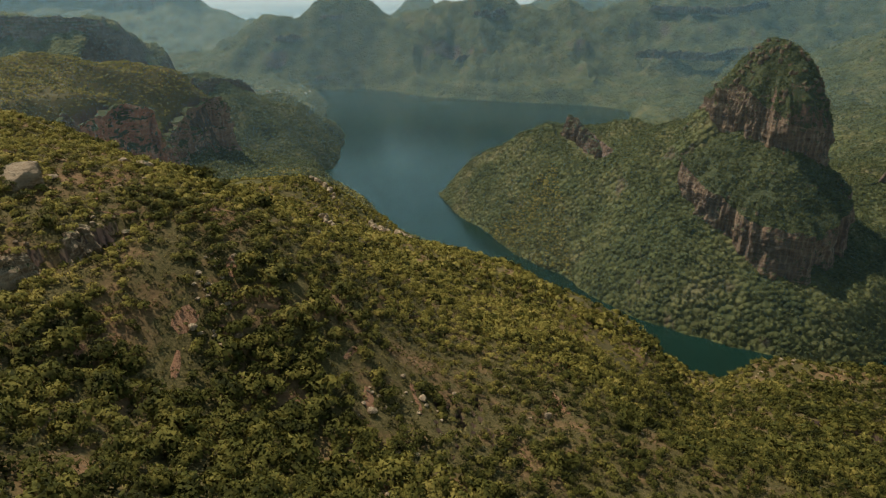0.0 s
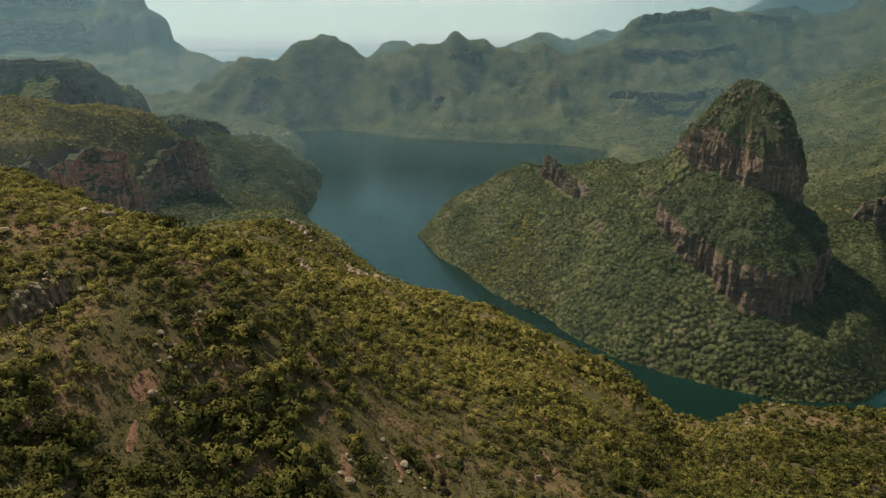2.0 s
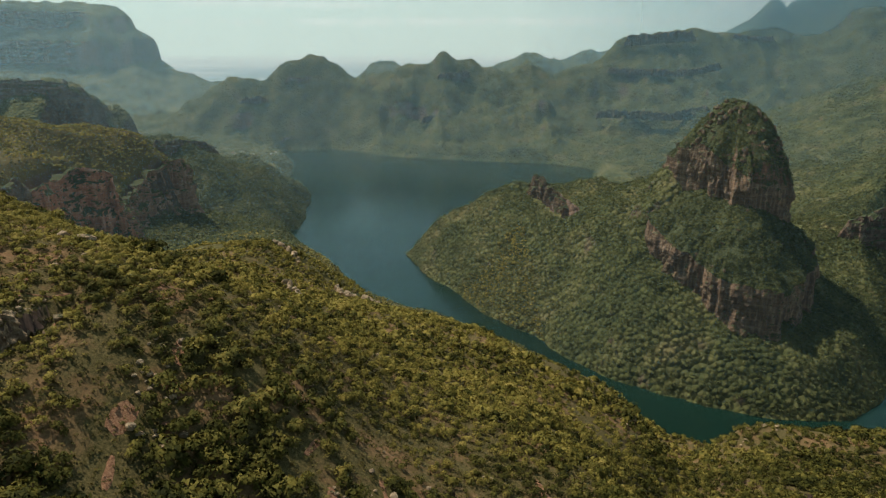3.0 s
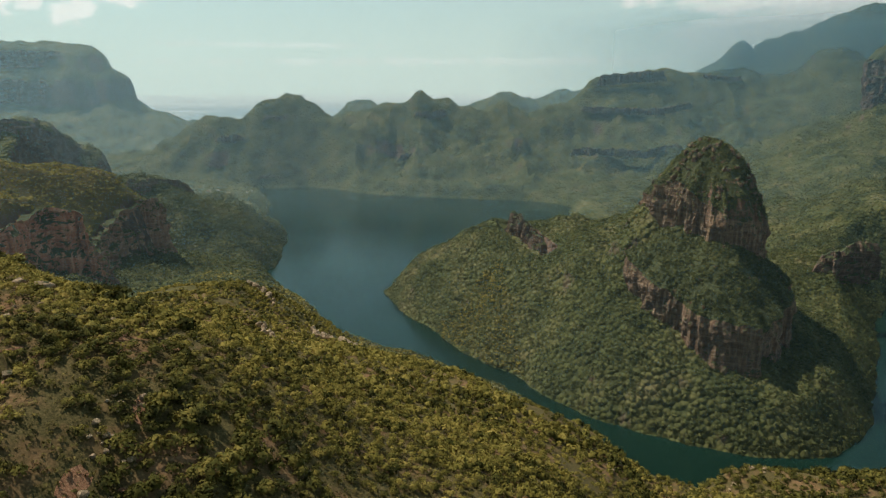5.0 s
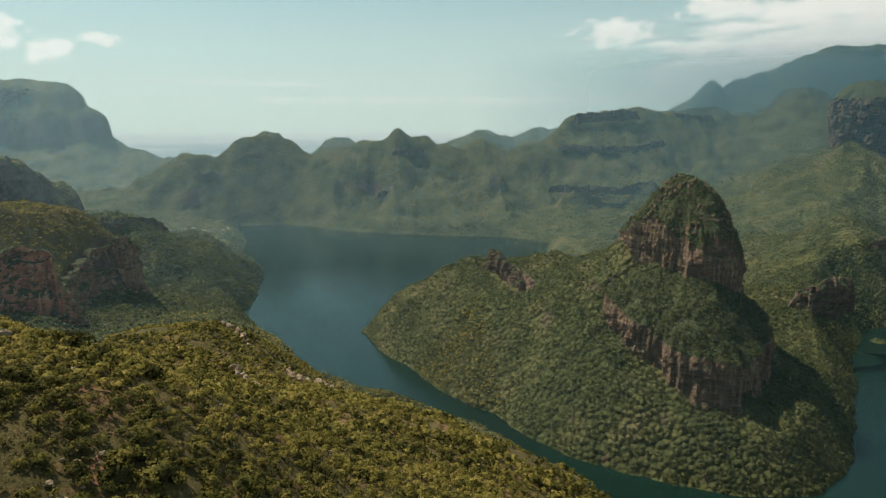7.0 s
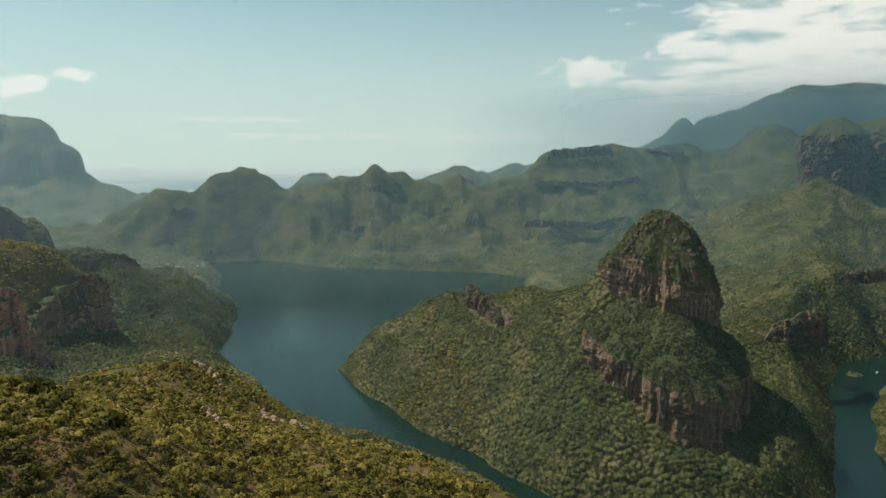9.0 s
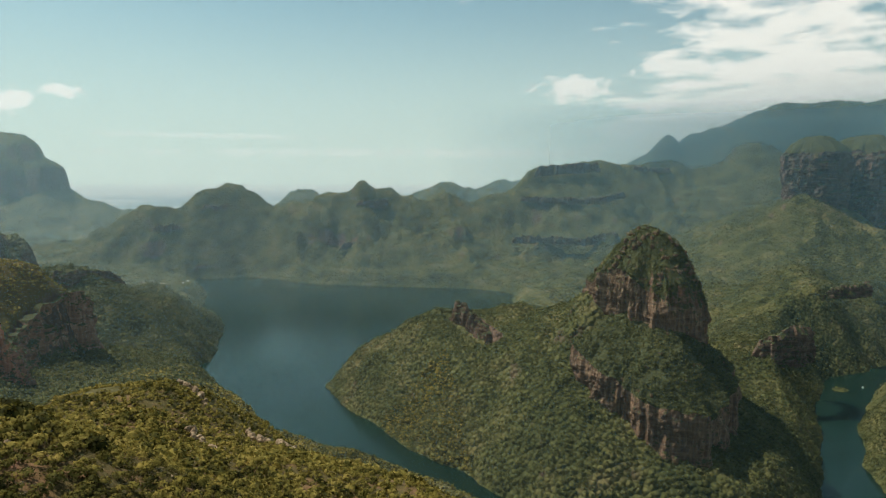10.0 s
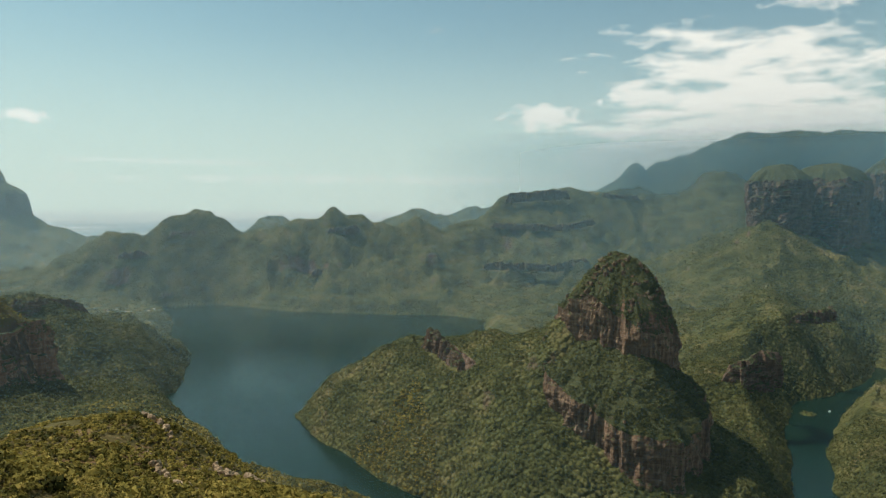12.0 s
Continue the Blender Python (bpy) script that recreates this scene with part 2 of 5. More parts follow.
def bark_material():
    m, nt, N, L, bsdf = material("bark")
    tc = N("ShaderNodeTexCoord")
    r = ramp(N, L, noise_node(N, L, tc.outputs["Object"], 6, 4).outputs[0], [(0.3, (0.05, 0.035, 0.025)), (0.7, (0.17, 0.13, 0.1))])
    L(r.outputs[0], bsdf.inputs["Base Color"])
    bsdf.inputs["Roughness"].default_value = 0.9
    return m


def water_material():
    m, nt, N, L, bsdf = material("lake_water")
    geo = N("ShaderNodeNewGeometry")
    pos = geo.outputs["Position"]
    r = ramp(N, L, noise_node(N, L, pos, 0.004, 3).outputs[0], [(0.3, (0.0032, 0.0125, 0.0088)), (0.7, (0.005, 0.0200, 0.0142))])
    L(r.outputs[0], bsdf.inputs["Base Color"])
    bsdf.inputs["IOR"].default_value = 1.33
    bsdf.inputs["Specular IOR Level"].default_value = 0.44
    bsdf.inputs["Specular Tint"].default_value = (0.38, 1.0, 0.65, 1)
    L(span(N, L, noise_node(N, L, pos, 0.006, 4).outputs[0], 0.35, 0.7, 0.15, 0.26), bsdf.inputs["Roughness"])
    b = N("ShaderNodeBump")
    b.inputs["Strength"].default_value, b.inputs["Distance"].default_value = 0.06, 0.2
    L(noise_node(N, L, pos, 0.25, 3).outputs[0], b.inputs["Height"])
    L(b.outputs[0], bsdf.inputs["Normal"])
    return m


def haze_material(density, west=None):
    """Tinted see-through sheet that imitates haze; sun and sky light it."""
    m, nt, N, L, bsdf = material("haze")
    nt.nodes.remove(bsdf)
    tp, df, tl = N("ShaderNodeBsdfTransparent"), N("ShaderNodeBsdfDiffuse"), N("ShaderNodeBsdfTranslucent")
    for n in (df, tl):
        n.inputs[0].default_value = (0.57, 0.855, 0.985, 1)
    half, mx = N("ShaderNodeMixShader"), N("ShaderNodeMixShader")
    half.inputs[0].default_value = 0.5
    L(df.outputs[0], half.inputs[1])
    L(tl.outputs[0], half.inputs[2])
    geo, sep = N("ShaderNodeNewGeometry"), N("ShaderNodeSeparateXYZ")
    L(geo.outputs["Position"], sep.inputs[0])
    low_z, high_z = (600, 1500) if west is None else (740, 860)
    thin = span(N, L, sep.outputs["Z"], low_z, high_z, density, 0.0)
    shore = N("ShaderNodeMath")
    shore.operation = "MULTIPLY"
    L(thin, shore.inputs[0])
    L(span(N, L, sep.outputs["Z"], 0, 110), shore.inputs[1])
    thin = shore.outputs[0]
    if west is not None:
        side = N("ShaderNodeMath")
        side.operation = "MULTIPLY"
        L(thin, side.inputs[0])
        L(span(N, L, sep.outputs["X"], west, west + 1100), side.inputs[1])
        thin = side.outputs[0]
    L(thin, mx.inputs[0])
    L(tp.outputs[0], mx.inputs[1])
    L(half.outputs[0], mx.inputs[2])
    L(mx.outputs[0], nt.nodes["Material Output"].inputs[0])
    return m


MAT_GROUND = ground_material()
MAT_ROCK = rock_material("brown_quartzite", (0.05, 0.033, 0.026), (0.135, 0.084, 0.060), (0.30, 0.20, 0.14))
MAT_CAP = rock_material("overgrown_quartzite", (0.05, 0.029, 0.022), (0.145, 0.076, 0.05), (0.31, 0.19, 0.125), 0.35, 0.2)
MAT_RED = rock_material("red_quartzite", (0.22, 0.080, 0.048), (0.53, 0.195, 0.112), (0.66, 0.40, 0.26), 0.5, 0.4)
MAT_BROWN = rock_material("streaked_quartzite", (0.11, 0.055, 0.038), (0.30, 0.15, 0.095), (0.52, 0.34, 0.23), 0.5, 0.42)
MAT_DOME = rock_material("dome_quartzite", (0.052, 0.034, 0.025), (0.155, 0.095, 0.060), (0.42, 0.275, 0.17), 0.55, 0.44)
MAT_STONE = rock_material("pale_boulder", (0.15, 0.095, 0.055), (0.37, 0.26, 0.16), (0.54, 0.40, 0.26), 0.25, 0.95)
MAT_LEAF = leaf_material("bush_leaves", (0.028, 0.030, 0.008), (0.108, 0.098, 0.022), (0.26, 0.20, 0.05))
MAT_THICKET = leaf_material("thicket_leaves", (0.022, 0.024, 0.006), (0.076, 0.072, 0.015), (0.19, 0.156, 0.036))
MAT_WOOD = leaf_material("woodland_leaves", (0.032, 0.040, 0.014), (0.088, 0.096, 0.033), (0.170, 0.158, 0.055), 0.75)
MAT_FAR = leaf_material("far_leaves", (0.052, 0.058, 0.020), (0.098, 0.104, 0.036), (0.165, 0.152, 0.058), 0.6)
MAT_SPUR = leaf_material("spur_leaves", (0.062, 0.056, 0.014), (0.200, 0.166, 0.036), (0.33, 0.25, 0.070), 0.85)
MAT_GRASS = leaf_material("dry_grass", (0.046, 0.042, 0.012), (0.105, 0.088, 0.026), (0.20, 0.155, 0.052))
MAT_BARK = bark_material()
MAT_WATER = water_material()


# ---- the lie of the land ----
def value_noise(x, y, seed=0):
    """Smooth lattice noise, -1 to 1."""
    xi, yi = np.floor(x).astype(np.int64), np.floor(y).astype(np.int64)
    fx, fy = x - xi, y - yi
    fx, fy = fx * fx * fx * (fx * (6 * fx - 15) + 10), fy * fy * fy * (fy * (6 * fy - 15) + 10)

    def h(a, b):
        n = (a * 374761393 + b * 668265263 + seed * 974711) & 0x7FFFFFFF
        n = ((n ^ (n >> 13)) * 1274126177) & 0x7FFFFFFF
        return ((n ^ (n >> 16)) & 0xFFFF) / 32767.5 - 1
    a, b, c, d = h(xi, yi), h(xi + 1, yi), h(xi, yi + 1), h(xi + 1, yi + 1)
    return (a * (1 - fx) + b * fx) * (1 - fy) + (c * (1 - fx) + d * fx) * fy


def fbm(x, y, size, octaves=4, seed=0, gain=0.5):
    out, amp = 0, 1.0
    for k in range(octaves):
        c, s = math.cos(0.6 * k), math.sin(0.6 * k)
        out = out + amp * value_noise((x * c - y * s) / size + 17.3 * k, (x * s + y * c) / size - 9.1 * k, seed + k)
        amp, size = amp * gain, size / 2
    return out


def blocks(x, y, seed=0):
    """Stepped noise, one value a cell, -1 to 1, with narrow joints' worth of blur."""
    fx, fy = x - np.floor(x), y - np.floor(y)
    ex, ey = np.clip((fx - 0.82) / 0.18, 0, 1), np.clip((fy - 0.82) / 0.18, 0, 1)
    return value_noise(np.floor(x) + ex, np.floor(y) + ey, seed)


def along(X, Y, line, ease=False):
    """Distance to a line of (x, y, z), the line's z there, and on which side (+1: left of its run)."""
    best, zed, side = np.full(X.shape, 1e9), np.zeros(X.shape), np.ones(X.shape)
    for (ax, ay, az), (bx, by, bz) in zip(line, line[1:]):
        dx, dy = bx - ax, by - ay
        t = np.clip(((X - ax) * dx + (Y - ay) * dy) / (dx * dx + dy * dy), 0, 1)
        d = np.hypot(X - ax - t * dx, Y - ay - t * dy)
        near = d < best
        best = np.where(near, d, best)
        u = t * t * (3 - 2 * t) if ease else t
        zed = np.where(near, az + u * (bz - az), zed)
        side = np.where(near, np.where(dx * (Y - ay) - dy * (X - ax) > 0, 1.0, -1.0), side)
    return best, zed, side


def ridge(X, Y, line, left, right, blunt=20.0):
    """Height of a ridge whose crest is the line, with its two side slopes."""
    top = np.full(X.shape, -1e3)
    for a, b in zip(line, line[1:]):
        d, z, s = along(X, Y, [a, b])
        top = np.maximum(top, z - np.where(s > 0, left, right) * (np.sqrt(d * d + blunt * blunt) - blunt))
    return top


def inside(X, Y, poly):
    hit = np.zeros(X.shape, bool)
    for (ax, ay), (bx, by) in zip(poly, poly[1:] + poly[:1]):
        if ay == by:
            continue
        hit ^= ((ay > Y) != (by > Y)) & (X < (bx - ax) * (Y - ay) / (by - ay) + ax)
    return hit


def smax(a, b, k):
    h = np.clip(0.5 + 0.5 * (a - b) / k, 0, 1)
    return b + (a - b) * h + k * h * (1 - h)


NEAR_BANK = [(1500, 1500), (1333, 1357), (1148, 1255), (1051, 1195), (883, 1033), (773, 887), (690, 760), (590, 650), (470, 590),
             (350, 585), (270, 630), (232, 690), (205, 770), (160, 850), (90, 930), (10, 1010), (-80, 1100), (-125, 1170), (-165, 1300)]
WEST_BANK = [(-225, 1480), (-292, 1640), (-266, 1670), (-276, 1888), (-290, 2082), (-395, 2330), (-420, 2502), (-446, 2729), (-520, 2900), (-670, 3150)]
FAR_BANK = [(-597, 3130), (-344, 3170), (-207, 3075), (-110, 2960), (-27, 2897), (162, 2812), (388, 2724), (611, 2650), (690, 2500), (640, 2300)]
PENINSULA = [(480, 1900), (330, 1600), (130, 1500), (30, 1465), (-2, 1425), (28, 1306), (75, 1202), (129, 1060), (178, 985), (211, 904), (246, 835),
             (302, 781), (355, 741), (412, 717), (474, 704), (508, 709), (549, 732), (607, 776), (673, 852), (755, 966), (906, 1172), (952, 1216),
             (1050, 1318), (1180, 1345), (1400, 1470), (1500, 1560)]
LAKE = NEAR_BANK + WEST_BANK + FAR_BANK + PENINSULA

CLIFF_EDGE = [(-452, 520, 268), (-448, 680, 270), (-418, 760, 270), (-410, 835, 284), (-384, 872, 262), (-380, 900, 234), (-398, 950, 212), (-412, 1020, 216), (-406, 1085, 240), (-392, 1130, 252), (-386, 1180, 246), (-416, 1245, 206), (-530, 1325, 180), (-700, 1400, 170)]

# the spur below the camera: heights of its back at stations across (x) and along (y)
SPUR_X = (-260, -180, -120, -60, 0, 60, 130, 210, 300)
SPUR = {
    -80: (402, 396, 388, 366, 336, 310, 280, 262, 250),
    60: (386, 380, 366, 342, 312, 290, 264, 240, 226),
    150: (372, 366, 350, 316, 290, 269, 247, 226, 214),
    190: (370, 367, 357, 332, 290, 269, 248, 224, 212),
    250: (366, 363, 353, 328, 284, 261, 232, 217, 206),
    320: (362, 351, 322, 294, 268, 247, 215, 203, 194),
    400: (312, 303, 288, 272, 255, 238, 206, 176, 172),
    480: (272, 266, 254, 234, 229, 205, 160, 120, 100),
    550: (244, 252, 245, 222, 204, 160, 110, 70, 50),
    650: (221, 242, 238, 200, 165, 110, 60, 30, 10),
    730: (207, 218, 212, 172, 120, 60, 20, 0, 0),
    850: (192, 199, 168, 120, 60, 20, 0, 0, 0),
    1000: (160, 145, 108, 55, 10, 0, 0, 0, 0),
    1150: (118, 84, 40, 5, 0, 0, 0, 0, 0)}
HOME_EDGE = [(-150, 900, 0), (-95, 770, 0), (-62, 690, 0), (-42, 630, 0), (-26, 570, 0), (8, 490, 0), (45, 462, 0), (100, 440, 0), (117, 394, 0), (126, 342, 0), (148, 318, 0), (178, 352, 0), (212, 384, 0), (290, 374, 0), (420, 300, 0)]


def glide(q, knots, rows):
    """Smooth curve through rows of values at uneven knots (cubic, with the neighbours' slopes)."""
    k = np.asarray(knots, float)
    v = np.asarray(rows, float)
    m = np.gradient(v, k, axis=0)
    q = np.clip(q, k[0], k[-1])
    i = np.clip(np.searchsorted(k, q) - 1, 0, len(k) - 2)
    h = k[i + 1] - k[i]
    t = (q - k[i]) / h
    return i, (2 * t ** 3 - 3 * t ** 2 + 1), (t ** 3 - 2 * t ** 2 + t) * h, (3 * t ** 2 - 2 * t ** 3), (t ** 3 - t ** 2) * h, v, m


def spur_back(X, Y):
    ys = list(SPUR)
    across = []
    for row in SPUR.values():
        i, a, b, c, d, v, m = glide(X, SPUR_X, row)
        across.append(a * v[i] + b * m[i] + c * v[i + 1] + d * m[i + 1])
    A = np.stack(across)
    i, a, b, c, d, v, m = glide(Y, ys, A.reshape(len(ys), -1))
    n = np.arange(A[0].size).reshape(X.shape)
    flat = A.reshape(len(ys), -1)
    return a * flat[i, n] + b * m[i, n] + c * flat[i + 1, n] + d * m[i + 1, n]


STEPS = [([(-102, 172, 0), (-98, 181, 0), (-94, 190, 0)], 5.5), ([(-113, 150, 0), (-110, 160, 0), (-106, 170, 0)], 6.5)]


def home_hill(X, Y):
    h = spur_back(X, Y) - 0.5 * np.maximum(0, Y - 1150) - (0.12 + 0.36 * np.clip((Y - 430) / 150, 0, 1)) * np.maximum(0, -260 - X)
    e, _, side = along(X, Y, HOME_EDGE)
    e = np.where(side > 0, e, 0)
    h = h - 0.85 * (np.sqrt(e * e + 64) - 8)
    # rock steps on the crest
    for line, drop in STEPS:
        d, _, side = along(X, Y, line)
        h = h - np.where(side < 0, drop * np.exp(-d / 11), 0) * np.exp(-((X - line[1][0]) ** 2 + (Y - line[1][1]) ** 2) / 170)
    d, _, _ = along(X, Y, [(95, 235, 0), (150, 330, 0), (175, 420, 0)])
    h = h - 13 * np.exp(-(d / 22) ** 2)
    h = h + 6 * np.exp(-(((X - 262) / 45) ** 2 + ((Y - 350) / 30) ** 2)) + 7 * np.exp(-(((X - 212) / 22) ** 2 + ((Y - 374) / 18) ** 2))
    return h


def terrace(h, z0, z1, lift):
    """Steepens the band z0..z1 into a cliff by raising what lies above its middle."""
    return h + lift * (1 / (1 + np.exp(-(h - 0.5 * (z0 + z1)) / (0.12 * (z1 - z0)))) - 0.5)


def shore_distance(X, Y):
    d = np.full(X.shape, 1e9)
    for (ax, ay), (bx, by) in zip(LAKE, LAKE[1:] + LAKE[:1]):
        dx, dy = bx - ax, by - ay
        t = np.clip(((X - ax) * dx + (Y - ay) * dy) / (dx * dx + dy * dy), 0, 1)
        d = np.minimum(d, np.hypot(X - ax - t * dx, Y - ay - t * dy))
    return np.where(inside(X, Y, LAKE), -d, d)


def height(X, Y):
    X, Y = np.asarray(X, float), np.asarray(Y, float)
    R = np.hypot(X, Y)
    amp = np.clip(R / 900, 0.12, 2.3)
    wx, wy = X + 14 * amp * fbm(X, Y, 120, 3, 5), Y + 14 * amp * fbm(X, Y, 120, 3, 9)
    h = np.full(X.shape, 6.0) + 0.004 * R
    # home spur below the camera
    h = smax(h, home_hill(X, Y), 14)
    # hill with the red cliffs, and its talus
    top = ridge(wx, wy, [(-900, 450, 345), (-700, 650, 345), (-610, 850, 336), (-566, 1000, 328), (-480, 1190, 300)], 0.5, 0.22, 15)
    d, z, side = along(X + 0.3 * (wx - X), Y + 0.3 * (wy - Y), CLIFF_EDGE)
    h = smax(h, np.where(side > 0, np.minimum(top, z + 1.05 * d), z - 4.0 * d), 9)
    h = smax(h, ridge(wx, wy, [(-420, 600, 225), (-400, 800, 218), (-396, 900, 192), (-392, 1000, 180), (-395, 1100, 172), (-400, 1190, 168), (-470, 1330, 125), (-600, 1500, 140)], 0.4, 0.5, 20), 15)
    h = smax(h, ridge(wx, wy, [(-420, 1150, 175), (-395, 1200, 166), (-340, 1290, 122), (-270, 1400, 72), (-215, 1490, 16)], 0.45, 0.5, 15), 12)
    # dark mesa, knob and wooded promontory behind it
    h = smax(h, ridge(wx, wy, [(-1300, 1760, 372), (-1000, 1756, 370), (-850, 1752, 364), (-790, 1752, 352)], 0.45, 0.7, 25) - 3.0 * np.maximum(0, wx + 805), 8)
    h = smax(h, ridge(wx, wy, [(-860, 1755, 270), (-760, 1745, 225), (-690, 1740, 205), (-590, 1725, 216), (-545, 1745, 214), (-505, 1790, 186), (-480, 1860, 135), (-410, 1960, 92), (-345, 2010, 60), (-290, 2080, 8)], 0.5, 0.55, 20), 12)
    h = smax(h, ridge(wx, wy, [(-640, 1900, 138), (-620, 2150, 82), (-600, 2400, 60), (-570, 2600, 50), (-480, 2720, 8)], 0.25, 0.28, 40), 12)
    h = smax(h, ridge(wx, wy, [(-1100, 2500, 120), (-800, 2650, 62), (-600, 2660, 48)], 0.3, 0.3, 40), 12)
    # far shore range
    fx, fy = X + 40 * fbm(X, Y, 330, 4, 21), Y + 55 * fbm(X, Y, 330, 4, 22)
    crest = [(-1500, 3500, 60), (-1196, 3480, 114), (-1008, 3450, 210), (-800, 3450, 318), (-690, 3450, 312), (-520, 3450, 395), (-427, 3450, 450), (-330, 3450, 385), (-236, 3450, 300), (-80, 3450, 330), (40, 3450, 376), (110, 3450, 378), (190, 3450, 448), (250, 3450, 405), (315, 3450, 404), (400, 3450, 350), (490, 3450, 322), (550, 3450, 372), (591, 3450, 394), (635, 3450, 372), (740, 3450, 315), (884, 3450, 380), (1111, 3450, 520), (1404, 3450, 545), (1560, 3460, 522), (1986, 3470, 465), (2500, 3500, 480)]
    d, z, s = along(X + 12 * fbm(X, Y, 120, 3, 23), np.where(Y > 3450, Y, fy), crest, True)
    # below the summits the range is one broad slope
    broad = np.interp(X, [-1500, -1000, -430, 300, 884, 1250, 2500], [60, 205, 372, 375, 372, 500, 475])
    w = np.exp(-np.maximum(0, d - 30) / 90)
    z = z * w + broad * (1 - w)
    h = smax(h, z - np.where(s > 0, 0.45, 0.80 - 0.18 * np.clip((fx - 300) / 900, 0, 1)) * (np.sqrt(d * d + 2500) - 50), 15)
    for line in ([(-427, 3440, 400), (-330, 3250, 190), (-250, 3120, 60)], [(190, 3440, 400), (170, 3200, 210), (60, 2950, 60)],
                 [(740, 3440, 300), (720, 3150, 170), (697, 3000, 146), (640, 2820, 60)], [(1111, 3440, 480), (1040, 3180, 230), (900, 2850, 90), (760, 2650, 40)],
                 [(1500, 3450, 500), (1620, 3150, 300), (1500, 2900, 190), (1300, 2700, 120)], [(1990, 3450, 455), (2000, 3100, 330), (1850, 2950, 250), (1640, 2750, 200)]):
        h = smax(h, ridge(fx, fy, line, 0.62, 0.62, 25), 20)
    h = np.where(Y > 2560, h - (58 * np.abs(fbm(X, Y, 240, 4, 24)) + 20 * np.abs(fbm(X, Y, 85, 3, 28))) * np.clip((d - 40) / 180, 0, 1) * np.clip(h / 120, 0, 1) + 12 * np.clip((d - 60) / 200, 0, 1), h)
    bed = 168 + 14 * fbm(X, Y, 300, 2, 25)
    h = np.where(Y > 2560, h + 20 * np.clip(fbm(X, Y, 240, 3, 26) + 0.3, 0, 1) * (np.tanh((h - bed) / 5) - np.tanh((h - bed) / 40)), h)
    # slopes below the rock towers
    h = smax(h, ridge(wx, wy, [(1655, 2240, 376), (1740, 2250, 362), (1900, 2270, 322), (2300, 2250, 330), (3200, 2100, 380)], 1.0, 0.55, 15), 15)
    h = smax(h, ridge(wx, wy, [(1650, 2230, 372), (1500, 2070, 258), (1330, 1800, 205), (1150, 1500, 176), (1000, 1290, 156), (930, 1235, 150), (850, 1190, 144)], 0.50, 0.42, 30), 15)
    h = smax(h, ridge(wx, wy, [(1050, 1370, 135), (900, 1240, 118), (800, 1180, 118), (740, 1160, 100), (640, 1110, 80), (540, 1040, 130)], 0.4, 0.45, 20), 12)
    # peninsula
    h = smax(h, ridge(wx, wy, [(0, 1425, 2), (55, 1400, 72), (165, 1350, 128), (259, 1290, 186), (347, 1205, 196), (405, 1110, 212)], 0.62, 0.47, 25), 10)
    d, z, side = along(X, Y, [(246, 1312, 26), (268, 1215, 30), (284, 1125, 22)])
    h = h - np.where(side < 0, z * np.exp(-d / 55), 0) * (np.abs(Y - 1218) < 105)
    h = smax(h, ridge(wx, wy, [(345, 1010, 168), (350, 960, 142), (372, 905, 112), (415, 835, 92), (470, 815, 92), (540, 890, 95), (570, 960, 125)], 0.5, 0.85, 12), 10)
    h = smax(h, ridge(X, Y, [(405, 1110, 214), (390, 1045, 240), (388, 1004, 256)], 1.7, 1.8, 10), 8)
    # east bank
    h = smax(h, ridge(wx, wy, [(1900, 1500, 190), (1300, 1120, 120), (1000, 860, 110), (850, 690, 110), (700, 480, 120)], 0.62, 0.5, 25), 12)
    # great mesa and the far mountains
    mx, my = X + 35 * fbm(X, Y, 260, 4, 31), Y + 60 * fbm(X, Y, 300, 4, 32)
    d, _, side = along(mx, my, [(-3900, 3250, 0), (-2600, 3800, 0), (-2000, 4080, 0), (-1515, 4180, 0), (-1462, 4300, 0), (-1500, 4520, 0), (-1900, 5000, 0)])
    h = smax(h, np.interp(d * side, [-900, -320, -120, -8, 8, 120, 150, 240, 400, 900], [60, 180, 300, 368, 484, 566, 648, 700, 726, 720]), 20)
    h = smax(h, ridge(fx, fy, [(-1500, 4250, 340), (-1330, 4250, 330), (-1110, 4250, 262), (-850, 4300, 190), (-600, 4350, 120)], 0.4, 0.5, 40), 25)
    mt = ridge(X + 70 * fbm(X, Y, 420, 4, 41), Y + 70 * fbm(X, Y, 420, 4, 42), [(1560, 3720, 500), (1720, 3690, 596), (1850, 3650, 652), (1940, 3635, 628), (2080, 3605, 676), (2300, 3560, 752), (2400, 3550, 800), (2520, 3540, 836), (2900, 3480, 850), (3600, 3200, 850)], 0.6, 0.62, 22)
    h = smax(h, terrace(mt, 600, 660, 50), 20)
    h = smax(h, terrace(ridge(fx, fy, [(1950, 3420, 500), (2190, 3330, 668), (2290, 3330, 668), (2500, 3300, 590)], 0.75, 0.75, 20), 560, 610, 40), 15)
    h = smax(h, ridge(X, Y, [(-300, 4550, 260), (-165, 4550, 378), (-90, 4550, 375), (60, 4550, 290)], 0.9, 0.9, 40), 20)
    h = smax(h, ridge(X, Y, [(560, 4500, 330), (760, 4500, 440), (850, 4500, 446), (1000, 4500, 388), (1170, 4500, 470), (1300, 4500, 440)], 0.8, 0.8, 30), 20)
    # relief: gullies and hummocks
    h = h + np.clip(h / 60, 0, 1) * amp * (7 * fbm(X, Y, 150, 5, 51) - 5 * np.abs(fbm(X, Y, 90, 4, 61)))
    h = h + np.clip(h / 20, 0, 1) * np.clip(amp, 0.5, 2) * 1.3 * fbm(X, Y, 16, 3, 71)
    # shores
    d = shore_distance(X, Y) + 7 * fbm(X, Y, 60, 4, 81)
